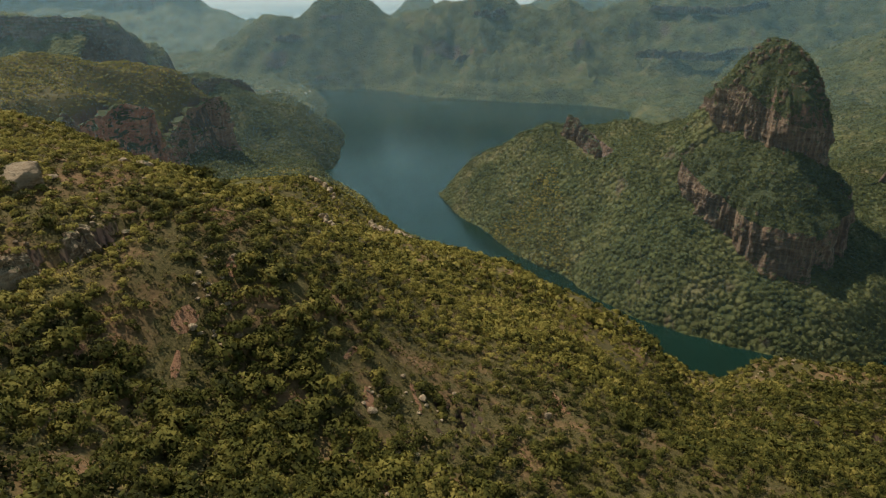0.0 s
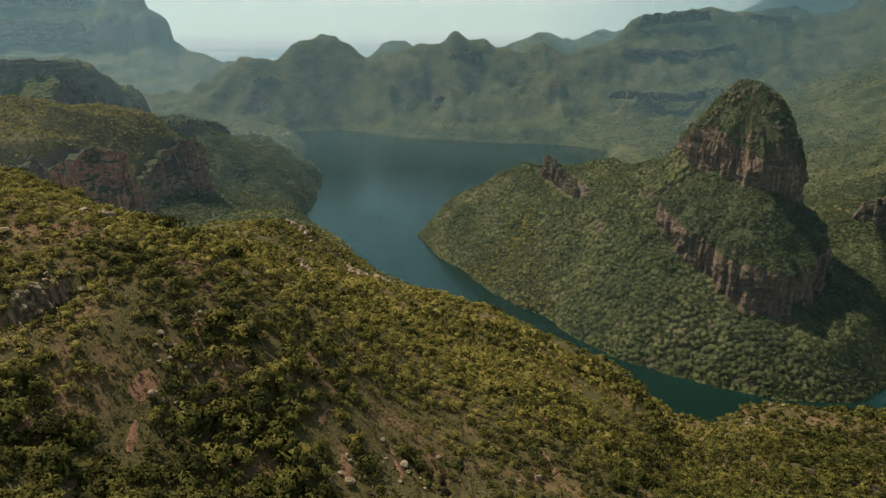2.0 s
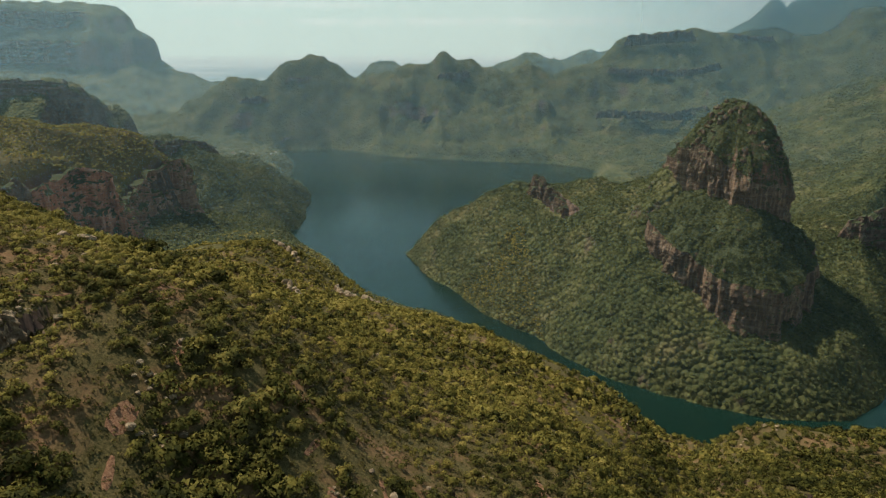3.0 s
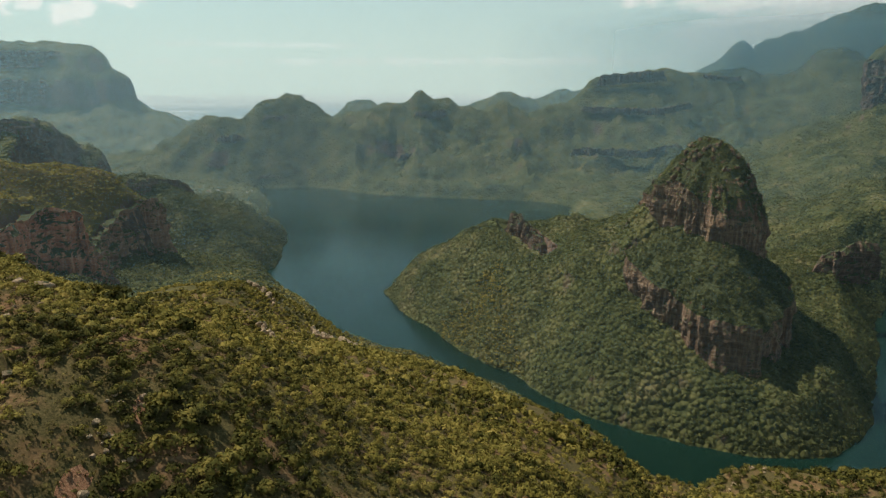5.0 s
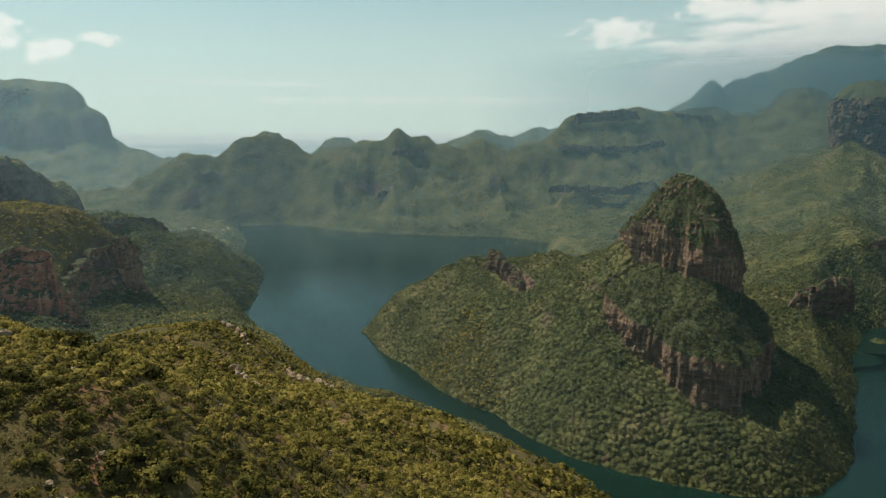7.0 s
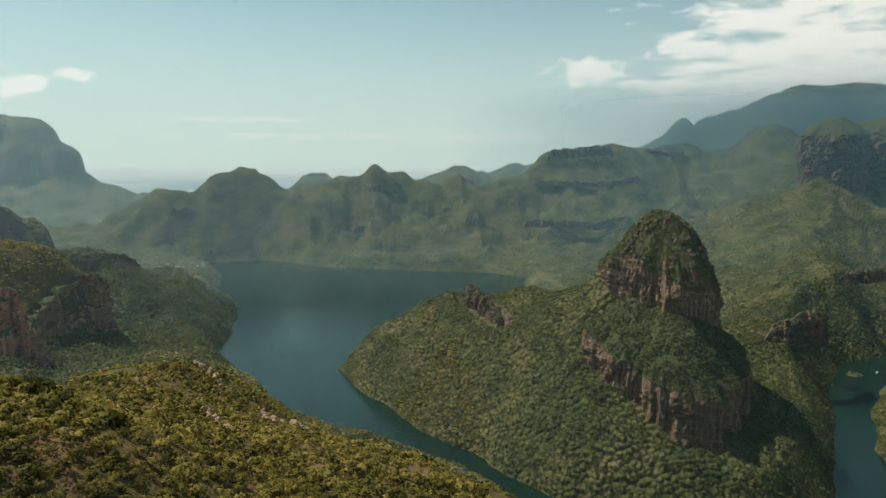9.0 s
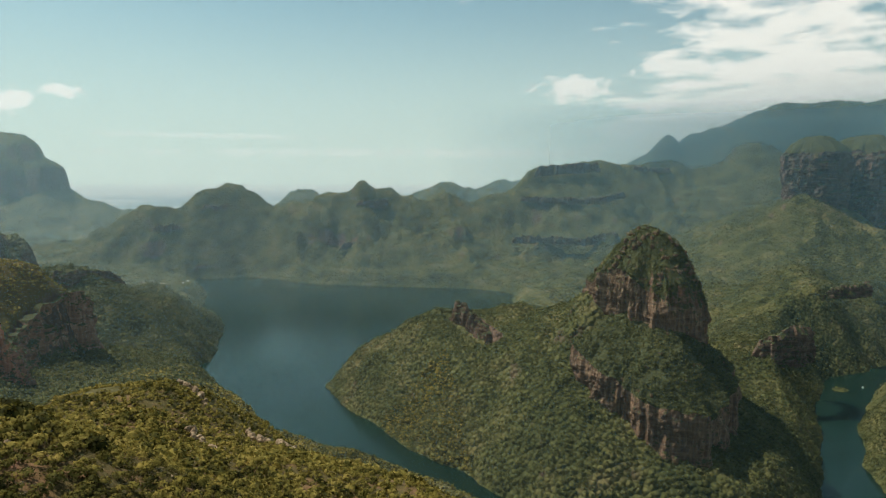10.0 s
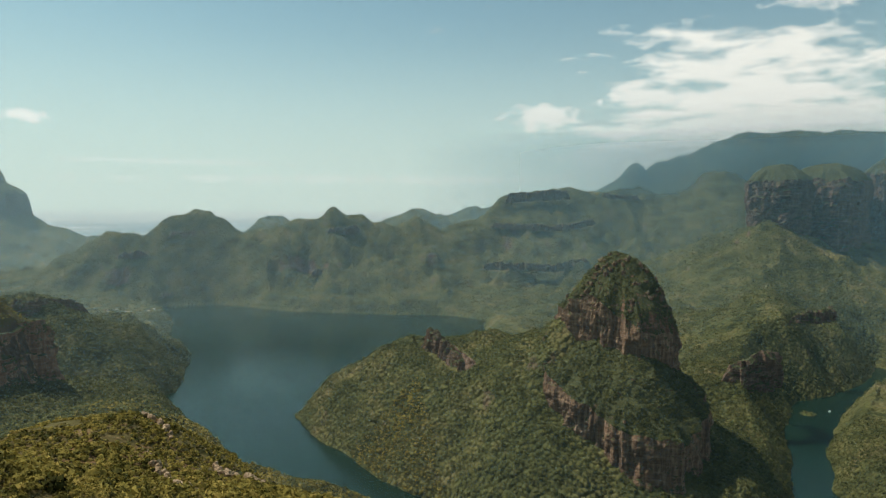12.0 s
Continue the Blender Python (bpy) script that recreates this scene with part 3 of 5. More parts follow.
    bank = np.where(d > 0, 0.6 + 1.25 * d, np.maximum(0.5 * d, -14) - 0.4)
    isle = 2.2 - 0.11 * np.hypot((X - 1012) / 1.0, (Y - 1232) / 0.7) + 0.5 * fbm(X, Y, 14, 2, 83)
    bank = np.maximum(bank, isle)
    floor_ = np.where(d > 0, 0.5 + np.minimum(0.12 * d, 12), -30)
    return np.minimum(np.maximum(h, floor_), bank)


# ---- mesh helpers ----
def mesh_from(name, verts, faces, mat, smooth=True):
    """A mesh from arrays: verts (n, 3), faces (m, 3 or 4)."""
    verts, faces = np.asarray(verts, np.float32), np.asarray(faces, np.int32)
    me = bpy.data.meshes.new(name)
    k = faces.shape[1]
    me.vertices.add(len(verts))
    me.vertices.foreach_set("co", verts.ravel())
    me.loops.add(faces.size)
    me.loops.foreach_set("vertex_index", faces.ravel())
    me.polygons.add(len(faces))
    me.polygons.foreach_set("loop_start", np.arange(0, faces.size, k, dtype=np.int32))
    me.polygons.foreach_set("loop_total", np.full(len(faces), k, np.int32))
    me.polygons.foreach_set("use_smooth", np.full(len(faces), smooth, bool))
    me.materials.append(mat)
    me.update(calc_edges=True)
    return me


def grid_faces(rows, cols, wrap=False):
    r, c = np.meshgrid(np.arange(rows - 1), np.arange(cols if wrap else cols - 1), indexing="ij")
    c2 = (c + 1) % cols
    return np.stack([r * cols + c, r * cols + c2, (r + 1) * cols + c2, (r + 1) * cols + c], -1).reshape(-1, 4)


# ---- ground ----
def build_ground():
    fine = np.linspace(-41.0, 52.0, 500)
    rest = np.linspace(52.0, 319.0, 56)[1:-1]
    az = np.radians(np.concatenate([fine, rest]))
    r = np.concatenate([[0.0, 40, 80, 110], np.geomspace(135, 5080, 530)])
    A, R = np.meshgrid(az, r)
    X, Y = R * np.sin(A), -40 + R * np.cos(A)
    Z = height(X, Y)
    n = len(az)
    f = grid_faces(len(r), n, True)[:, ::-1]
    ob = new("ground", mesh_from("ground", np.stack([X, Y, Z], -1).reshape(-1, 3), f, MAT_GROUND))
    return tagged(ob, "steep bush-covered hillsides of dry grass, soil and rock round a lake", "ground", kind="structure")


def build_water():
    a = np.linspace(0, 2 * math.pi, 96, endpoint=False)
    rings = np.array([0.0, 400, 800, 1600, 2400, 3200, 4200])
    A, R = np.meshgrid(a, rings)
    v = np.stack([R * np.sin(A), 900 + R * np.cos(A) * 0.6 + 300, 0 * R], -1).reshape(-1, 3)
    ob = new("water", mesh_from("water", v, grid_faces(len(rings), 96, True)[:, ::-1], MAT_WATER))
    return tagged(ob, "calm dark teal reservoir water filling the drowned valley", "water", kind="structure")


# added upright sheet: its blue tint pales whatever stands behind, as haze would
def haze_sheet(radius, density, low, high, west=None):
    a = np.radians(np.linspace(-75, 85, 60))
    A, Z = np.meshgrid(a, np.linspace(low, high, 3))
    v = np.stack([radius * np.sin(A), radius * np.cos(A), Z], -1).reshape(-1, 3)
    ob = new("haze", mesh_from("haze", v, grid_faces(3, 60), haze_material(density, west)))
    return tagged(ob, "thin pale blue see-through sheet imitating haze across the valley", "haze", kind="stuff")


def build_backdrop():
    m, nt, N, L, bsdf = material("glowing_backdrop")
    geo = N("ShaderNodeNewGeometry")
    mp = N("ShaderNodeMapping")
    mp.inputs["Scale"].default_value = (0.0012, 0.0012, 0.06)
    L(geo.outputs["Position"], mp.inputs["Vector"])
    sep = N("ShaderNodeSeparateXYZ")
    L(geo.outputs["Position"], sep.inputs[0])
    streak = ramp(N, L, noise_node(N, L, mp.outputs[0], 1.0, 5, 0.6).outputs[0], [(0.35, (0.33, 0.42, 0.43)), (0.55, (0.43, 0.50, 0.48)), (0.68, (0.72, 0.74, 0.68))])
    # distance haze put into the colour, paler towards the top
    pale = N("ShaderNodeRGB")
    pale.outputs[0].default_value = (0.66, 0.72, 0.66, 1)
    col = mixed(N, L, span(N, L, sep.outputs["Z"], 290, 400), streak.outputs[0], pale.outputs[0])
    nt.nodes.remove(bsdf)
    # the ring glows by itself: daylight is part of its emission colour
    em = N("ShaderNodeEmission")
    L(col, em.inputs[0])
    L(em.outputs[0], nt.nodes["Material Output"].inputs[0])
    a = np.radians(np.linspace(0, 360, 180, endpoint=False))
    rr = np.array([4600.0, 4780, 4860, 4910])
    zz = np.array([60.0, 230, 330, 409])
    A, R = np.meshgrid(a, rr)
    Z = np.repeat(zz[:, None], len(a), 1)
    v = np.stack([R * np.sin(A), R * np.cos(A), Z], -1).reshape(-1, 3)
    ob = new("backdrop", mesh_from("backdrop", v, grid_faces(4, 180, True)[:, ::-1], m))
    return tagged(ob, "glowing backdrop ring painted as a hazy flat lowveld plain", "plain", kind="structure")


ground = build_ground()
water = build_water()
backdrop = build_backdrop()
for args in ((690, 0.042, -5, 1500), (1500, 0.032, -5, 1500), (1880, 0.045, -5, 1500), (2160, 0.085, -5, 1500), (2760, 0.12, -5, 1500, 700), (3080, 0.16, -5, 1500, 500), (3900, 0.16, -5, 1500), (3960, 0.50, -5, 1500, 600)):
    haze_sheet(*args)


# ---- rock ----
def tower_meshes(cx, cy, plan, base, rim, cap, power, mat, wall_rows=30, cols=180, cap_rows=26, rough=6.0, seed=0, tilt=(0, 0), bed=9.0, column=1.0, bands=1.0, over=0.0, rims=(0,)):
    """Wall and cap of a cliff-walled rock. plan: radii at even turns from +x, anticlockwise. tilt: rise of the rim a metre, in x and y."""
    th = np.linspace(0, 2 * math.pi, cols, endpoint=False)
    k = np.arange(len(plan) + 1) * 2 * math.pi / len(plan)
    R0 = np.interp(th, k, list(plan) + [plan[0]])
    R0 = np.convolve(np.concatenate([R0[-4:], R0, R0[:4]]), np.ones(9) / 9, "valid")
    c, s = np.cos(th), np.sin(th)
    arc = th * R0.mean()
    joint = 0.55 * fbm(c * R0, s * R0, 34, 3, seed, 0.6) + 0.75 * blocks(arc / 21, 0 * arc + seed, seed + 1) + 0.22 * blocks(arc / 8, 0 * arc + seed, seed + 2)
    lift = np.interp(th, np.arange(len(rims) + 1) * 2 * math.pi / len(rims), list(rims) + [rims[0]])
    lift = np.convolve(np.concatenate([lift[-6:], lift, lift[:6]]), np.ones(13) / 13, "valid") + 5 * fbm(arc, 0 * arc + 7, 50, 3, seed + 13)
    rimz = rim + lift + tilt[0] * c * R0 + tilt[1] * s * R0 + 6 * joint
    rows = []
    for i in range(wall_rows):
        t = i / (wall_rows - 1)
        z = base + (rimz - base) * t
        led = 0.20 * blocks(z / bed + 0.25 * fbm(arc, 0 * arc, 40, 2, seed + 8), arc / 26, seed + 7) + 0.12 * blocks(z / (bed * 0.4) + 0.5 * fbm(arc, z, 30, 2, seed + 10), arc / 11, seed + 9)
        R = R0 * (1.06 - 0.07 * t + over * np.interp(t, [0, 0.4, 0.58, 0.8, 0.92, 1], [0.8, -0.4, -0.2, 1, 1, 0.5])) + rough * (column * joint + bands * led) + 0.32 * rough * fbm(arc, z / 1.8, 9, 4, seed + 3, 0.6)
        rows.append(np.stack([cx + R * c, cy + R * s, z], -1))
    wall = mesh_from("cliff_wall", np.concatenate(rows), grid_faces(wall_rows, cols, True), mat, False)
    Rr = np.hypot(rows[-1][:, 0] - cx, rows[-1][:, 1] - cy)
    rows = rows[-1:]
    for i in range(1, cap_rows + 1):
        t = 1 - (i / cap_rows) ** 0.9
        R = t * (Rr * t ** 5 + 0.98 * R0 * (1 - t ** 5))
        x, y = cx + R * c, cy + R * s
        z = rim + tilt[0] * c * R + tilt[1] * s * R + 6 * joint * t ** 14 + lift * t ** 3 + cap * (1 - t ** power)
        z = z + min(1, i / 3) * (0.8 * rough * fbm(x, y, 34, 4, seed + 5) + 0.3 * rough * np.clip(blocks(x / 17, y / 17, seed + 12), 0.2, 1) + 1.2 * fbm(x, y, 9, 2, seed + 6))
        rows.append(np.stack([x, y, z], -1))
    return wall, mesh_from("cap", np.concatenate(rows), grid_faces(cap_rows + 1, cols, True), MAT_CAP)


def cliff_mesh(name, line, mat, step=2.0, rows=30, back=16.0, rough=6.5, lean=0.12, seed=0, tiers=(), unit=1.0):
    """A cliff along a line of (x, y, foot, top); its face looks to the right of the line's run.
    tiers: (height share, depth) of overgrown ledges."""
    pts = np.array(line, float)
    run = np.concatenate([[0], np.cumsum(np.hypot(*np.diff(pts[:, :2], axis=0).T))])
    n = max(8, int(run[-1] / step))
    u = np.linspace(0, run[-1], n)
    P = np.stack([np.interp(u, run, pts[:, k]) for k in range(4)], -1)
    for k in (0, 1):
        P[:, k] = np.convolve(np.pad(P[:, k], 3, "edge"), np.ones(7) / 7, "valid")
    tx, ty = np.gradient(P[:, 0]), np.gradient(P[:, 1])
    ln = np.hypot(tx, ty) + 1e-9
    nx, ny = ty / ln, -tx / ln
    q = u / unit
    col = 0.7 * fbm(q, 0 * u + seed * 31.7, 60, 3, seed, 0.6) + 0.6 * blocks(q / 17, 0 * u + seed, seed) + 0.35 * blocks(q / 6, 0 * u + seed, seed + 3)
    top = P[:, 3] + unit * (4.5 * fbm(q, 0 * u + 5.5, 40, 4, seed + 1, 0.6) + 2.5 * blocks(q / 9, 0 * u + 3, seed + 5))
    fade = np.clip(np.minimum(u, run[-1] - u) / (18 * unit), 0.0, 1)
    top = P[:, 2] + (top - P[:, 2]) * np.clip(fade, 0.05, 1)
    out = []
    for i in range(rows):
        t = i / (rows - 1)
        z = P[:, 2] - 6 * unit + (top - P[:, 2] + 6 * unit) * t
        zu = z / unit
        o = rough * (col + 0.45 * blocks(zu / 11 + 0.3 * col, q / 24, seed + 2) + 0.10 * blocks(zu / 4.6 + 0.4 * fbm(q, zu, 30, 2, seed + 8), q / 9, seed + 6) + 0.42 * fbm(q, zu / 1.6, 9, 4, seed + 4, 0.6)) - lean * (z - P[:, 2]) - 3 * unit * max(0, t - 0.88) / 0.12
        for share, depth in tiers:
            at = share + 0.07 * fbm(q, 0 * u + 40 * share, 45, 3, seed + 9)
            o = o - depth * (0.75 + 0.5 * fbm(q, 0 * u - 30 * share, 60, 3, seed + 10)) * np.clip((t - at) / 0.07, 0, 1)
        out.append(np.stack([P[:, 0] + nx * o, P[:, 1] + ny * o, z], -1))
    for i, b in enumerate((0.35, 1.0)):
        o = -lean * (top - P[:, 2]) - 3 - b * back
        out.append(np.stack([P[:, 0] + nx * o, P[:, 1] + ny * o, top - unit * (0.5 if i == 0 else 9) * (1 + i)], -1))
    return mesh_from(name, np.concatenate(out), grid_faces(len(out), n), mat, False)


def rock_thing(name, me, label, category="cliff", group=""):
    return tagged(new(name, me), label, category, group)


def part(name, me, parent, label=""):
    ob = new(name, me)
    ob.parent = parent
    return tagged(ob, label)


def empty(name, label, category, group=""):
    return tagged(new(name), label, category, group)


dome = empty("rock_dome", "tall stepped dome of brown cliffs overgrown with green bush", "rock")
w, c = tower_meshes(462, 925, (100, 94, 88, 96, 112, 128, 112, 104, 122, 130, 104, 90), 56, 166, 66, 1.4, MAT_DOME, 44, 330, 30, 7.5, 3, (-0.06, 0.30), 24.0, 1.05, 0.8, 0.02)
lower_wall = part("lower_cliff", w, dome, "brown quartzite cliff in upright blocks")
lower = part("ledge", c, dome, "steep ledge grown over with bush")
w, c = tower_meshes(466, 968, (76, 74, 82, 90, 100, 88, 62, 52, 62, 94, 84, 75), 150, 278, 64, 1.7, MAT_DOME, 54, 330, 30, 8.0, 11, (0, 0), 26.0, 1.1, 0.9, 0.03, (-40, -30, -24, -24, -26, -16, 10, 6, -14, -30, -40, -44))
upper_wall = part("upper_cliff", w, dome, "red-brown cliff with pale scars")
upper = part("cap", c, dome, "rounded bush-grown cap with rock outcrops")

# rock towers with grassy caps on the far side
TOWERS = [(1752, 2280, 106, 235, 524, 58, 21), (2008, 2325, 134, 225, 530, 62, 22), (2310, 2270, 130, 240, 562, 66, 23)]
for x, y, r, b, t, cp, sd in TOWERS:
    plan = [r * (1 + 0.10 * math.sin(2.1 * i + sd)) for i in range(12)]
    tower = empty("rock_tower", "huge round red-brown rock tower with a grassy cap", "rock", "three rock towers")
    w, c = tower_meshes(x, y, plan, b, t, cp, 2.5, MAT_ROCK, 46, 180, 18, 8.0, sd, (0, 0), 26.0, 0.5, 3.4, 0.055)
    part("cliff_wall", w, tower, "red-brown banded cliff")
    part("cap", c, tower, "grassy domed cap")

def cliff(name, line, mat, label, seed, rough=6.5, tiers=(), rows=30):
    return rock_thing(name, cliff_mesh(name, line, mat, seed=seed, rough=rough, tiers=tiers, rows=rows), label)


cliff("red_cliff", [(-446, 640, 212, 258), (-397, 700, 208, 268), (-382, 790, 206, 270), (-374, 838, 202, 281), (-343, 852, 195, 268), (-347, 896, 180, 238)], MAT_RED, "weathered red cliff face below a grassy plateau", 40, 8.0, ((0.38, 6),), 44)
cliff("brown_cliff", [(-350, 880, 176, 226), (-368, 945, 160, 206), (-380, 1020, 146, 212), (-374, 1085, 138, 236), (-360, 1130, 134, 248), (-354, 1185, 134, 240), (-386, 1252, 140, 200)], MAT_BROWN, "streaked brown cliff below a wooded hilltop", 41, 9.0, ((0.3, 7), (0.62, 9)), 50)
cliff("mesa_cliff", [(-1070, 1640, 312, 360), (-922, 1660, 302, 360), (-832, 1690, 295, 358), (-796, 1745, 268, 350), (-818, 1820, 264, 342)], MAT_ROCK, "dark cliff band round a wooded mesa", 42)
cliff("knob_cliff", [(-610, 1670, 182, 214), (-545, 1690, 176, 216), (-495, 1745, 160, 204), (-478, 1810, 140, 178)], MAT_ROCK, "dark rock face on a wooded knob", 43)
cliff("shore_cliff", [(-400, 1925, 40, 76), (-360, 1960, 30, 66), (-338, 2010, 24, 54)], MAT_ROCK, "low dark cliff near the lake shore", 44)
cliff("spur_cliff", [(752, 1150, 92, 126), (790, 1126, 90, 148), (846, 1122, 88, 152), (890, 1160, 90, 146), (905, 1205, 96, 134)], MAT_ROCK, "dark cliff at the end of a bushy spur", 45)
cliff("spur_cliff", [(1120, 1420, 158, 172), (1180, 1400, 158, 182), (1240, 1420, 160, 182), (1290, 1480, 166, 180)], MAT_ROCK, "dark cliff at the end of a bushy spur", 46)
for k, (foot, top, back) in enumerate(((378, 488, 0), (566, 652, 122))):
    line = [(-2600, 3830 + back, foot, top), (-2000, 4066 + back, foot, top), (-1660 - 0.8 * back, 4185 + back, foot, top)]
    rock_thing("cliff_band", cliff_mesh("cliff_band", line, MAT_BROWN, 7.0, 26, 30, 20.0, 0.1, 90 + k), "tall pale brown cliff band round a distant mesa")
cliff("cliff_band", [(-563, 3374, 288, 318), (-480, 3386, 282, 316), (-395, 3406, 290, 318)], MAT_ROCK, "dark cliff band on a far wooded hillside", 60, 9.0)
cliff("cliff_band", [(-761, 3292, 203, 227), (-696, 3310, 198, 224), (-632, 3310, 206, 228)], MAT_ROCK, "dark cliff band on a far wooded hillside", 61, 9.0)
cliff("cliff_band", [(149, 3335, 305, 338), (242, 3345, 300, 334), (313, 3384, 314, 340)], MAT_ROCK, "dark cliff band on a far wooded hillside", 62, 9.0)
cliff("cliff_band", [(1050, 3408, 455, 500), (1216, 3362, 468, 512), (1376, 3340, 478, 522)], MAT_ROCK, "dark cliff band on a far wooded hillside", 63, 9.0)
cliff("cliff_band", [(959, 3350, 334, 356), (1098, 3194, 322, 348), (1275, 3131, 322, 350), (1430, 3155, 352, 384)], MAT_ROCK, "dark cliff band on a far wooded hillside", 64, 9.0)
cliff("cliff_band", [(842, 3083, 146, 172), (1000, 2987, 150, 180), (1124, 2887, 146, 178), (1282, 2883, 180, 208)], MAT_ROCK, "dark cliff band on a far wooded hillside", 65, 9.0)
cliff("cliff_band", [(63, 3091, 124, 142), (125, 3106, 132, 152), (172, 3082, 138, 158)], MAT_ROCK, "dark cliff band on a far wooded hillside", 66, 9.0)
cliff("cliff_band", [(1562, 3374, 486, 512), (1640, 3339, 470, 500), (1813, 3422, 468, 494)], MAT_ROCK, "dark cliff band on a far wooded hillside", 67, 9.0)
cliff("cliff_band", [(-566, 3160, 34, 54), (-499, 3172, 40, 60), (-454, 3178, 36, 52)], MAT_ROCK, "dark cliff band on a far wooded hillside", 68, 9.0)


# ---- bush ----
def crowns(name, pos, size, patches, patch_size, sides, seed, mat, flat=0.72):
    """Many crowns in one mesh: each a cloud of leaf patches with gaps, wider than high."""
    rng = np.random.default_rng(seed)
    T = len(pos)
    d = rng.normal(size=(T, patches, 3))
    d /= np.linalg.norm(d, axis=2, keepdims=True)
    d[:, :, 2] = np.abs(d[:, :, 2]) * 1.15 - 0.28
    lobe = rng.normal(size=(T, 4, 3)) * np.array([0.25, 0.25, 0.13])
    pick = rng.integers(0, 4, size=(T, patches))
    off = lobe[np.arange(T)[:, None], pick]
    rad = rng.uniform(0.48, 0.74, size=(T, patches, 1))
    centre = (d * rad + off) * np.array([1, 1, flat])
    centre[:, :, 2] += 0.75 * flat
    half = size[:, None, None] * 0.5
    c = pos[:, None, :] + centre * half
    nrm = d + rng.normal(size=d.shape) * 0.55 + np.array([0, 0, 0.35])
    nrm /= np.linalg.norm(nrm, axis=2, keepdims=True)
    ref = rng.normal(size=d.shape)
    u = np.cross(nrm, ref)
    u /= np.linalg.norm(u, axis=2, keepdims=True) + 1e-9
    w = np.cross(nrm, u)
    s = half * patch_size * rng.uniform(0.65, 1.35, size=(T, patches, 1))
    ang = np.arange(sides) * 2 * math.pi / sides
    v = np.stack([c + s * (math.cos(a) * u + math.sin(a) * w * rng.uniform(0.6, 1.1, size=(T, patches, 1))) + nrm * s * rng.uniform(-0.3, 0.3, size=(T, patches, 1)) for a in ang], 2)
    n = T * patches
    me = mesh_from(name, v.reshape(-1, 3), np.arange(n * sides).reshape(n, sides), mat, True)
    # light falls on a crown as on one rounded, ragged body
    soft = centre * np.array([1, 1, 1.2]) + np.array([0, 0, 0.05]) + 0.22 * nrm
    soft /= np.linalg.norm(soft, axis=2, keepdims=True) + 1e-9
    me.normals_split_custom_set_from_vertices(np.repeat(soft.reshape(-1, 3), sides, 0).tolist())
    return me


def scatter(x0, x1, y0, y1, spacing, seed, keep):
    """Jittered grid of places in a stretch of the plan, thinned by keep(x, y, z, slope)."""
    rng = np.random.default_rng(seed)
    spacing = spacing * 0.86
    gx, gy = np.meshgrid(np.arange(x0, x1, spacing), np.arange(y0, y1, spacing))
    x = (gx + rng.uniform(-0.7, 0.7, gx.shape) * spacing).ravel()
    y = (gy + rng.uniform(-0.7, 0.7, gx.shape) * spacing).ravel()
    some = rng.random(x.shape) < 0.72
    x, y = x[some], y[some]
    z = height(x, y)
    e = 4.0
    slope = np.hypot(height(x + e, y) - z, height(x, y + e) - z) / e
    k = keep(x, y, z, slope, rng)
    return np.stack([x, y, z], -1)[k], rng


def in_view(x, y):
    a = np.degrees(np.arctan2(x, y + 40))
    return (a > -40.5) & (a < 51.5)


def stuff(name, me, label, category):
    return tagged(new(name, me), label, category, kind="stuff")


def bush_cover(x, y):
    return fbm(x, y, 45, 4, 91) + 0.5 * fbm(x, y, 12, 2, 92)


def hidden_side(x, y):
    """The slope behind the crest of the home spur."""
    return (x < -215) & (y > 330)


CLEARINGS = [([(-128, 250, 0), (-110, 222, 0), (-103, 196, 0), (-97, 180, 0)], 17), ([(-100, 205, 0), (-84, 196, 0)], 9), ([(-63, 199, 0), (-64, 182, 0), (-70, 168, 0), (-68, 150, 0)], 5.5),
             ([(-29, 182, 0), (-16, 160, 0), (-13, 130, 0)], 5), ([(-15, 188, 0), (-6, 165, 0)], 3.5), ([(-36, 150, 0), (-34, 132, 0)], 4), ([(92, 246, 0), (80, 215, 0), (69, 192, 0)], 4), ([(-45, 330, 0), (-20, 290, 0)], 7)]


def openness(x, y):
    """1 in the grassy and stony openings of the near slope, 0 in closed bush."""
    o = np.zeros(x.shape)
    for line, wide in CLEARINGS:
        o = np.maximum(o, np.exp(-(along(x, y, line)[0] / wide) ** 2))
    return o


def near_keep(x, y, z, slope, rng):
    c = bush_cover(x, y) - 1.6 * openness(x, y)
    return in_view(x, y) & (z > 60) & (c > -1.4 + 0.7 * rng.random(x.shape)) & (x < 330) & ~hidden_side(x, y)


def bush_size(p, rng, a, b):
    c = bush_cover(p[:, 0], p[:, 1])
    return rng.uniform(a, b, len(p)) * np.clip(1.05 + 0.38 * c, 0.58, 1.45) * np.where(rng.random(len(p)) < 0.07, 1.45, 1.0)


NEAR, rng = scatter(-230, 260, 62, 330, 3.7, 101, near_keep)
order = np.argsort(np.hypot(NEAR[:, 0] - 10, NEAR[:, 1]))
NEAR = NEAR[order]
SIZES = bush_size(NEAR, rng, 2.6, 5.4)
SINGLE, NEAR = NEAR[:280], NEAR[280:]
SINGLE_SIZES, SIZES = SIZES[:280], SIZES[280:]
close = NEAR[:, 1] < 225
deep = close & (NEAR[:, 0] + 0.35 * (NEAR[:, 1] - 150) + 22 * fbm(NEAR[:, 0], NEAR[:, 1], 40, 3, 97) < 4) & (NEAR[:, 1] + 12 * fbm(NEAR[:, 0], NEAR[:, 1], 30, 3, 96) < 180)
deep |= close & (NEAR[:, 0] > 60) & (np.random.default_rng(98).random(len(NEAR)) < 0.6)
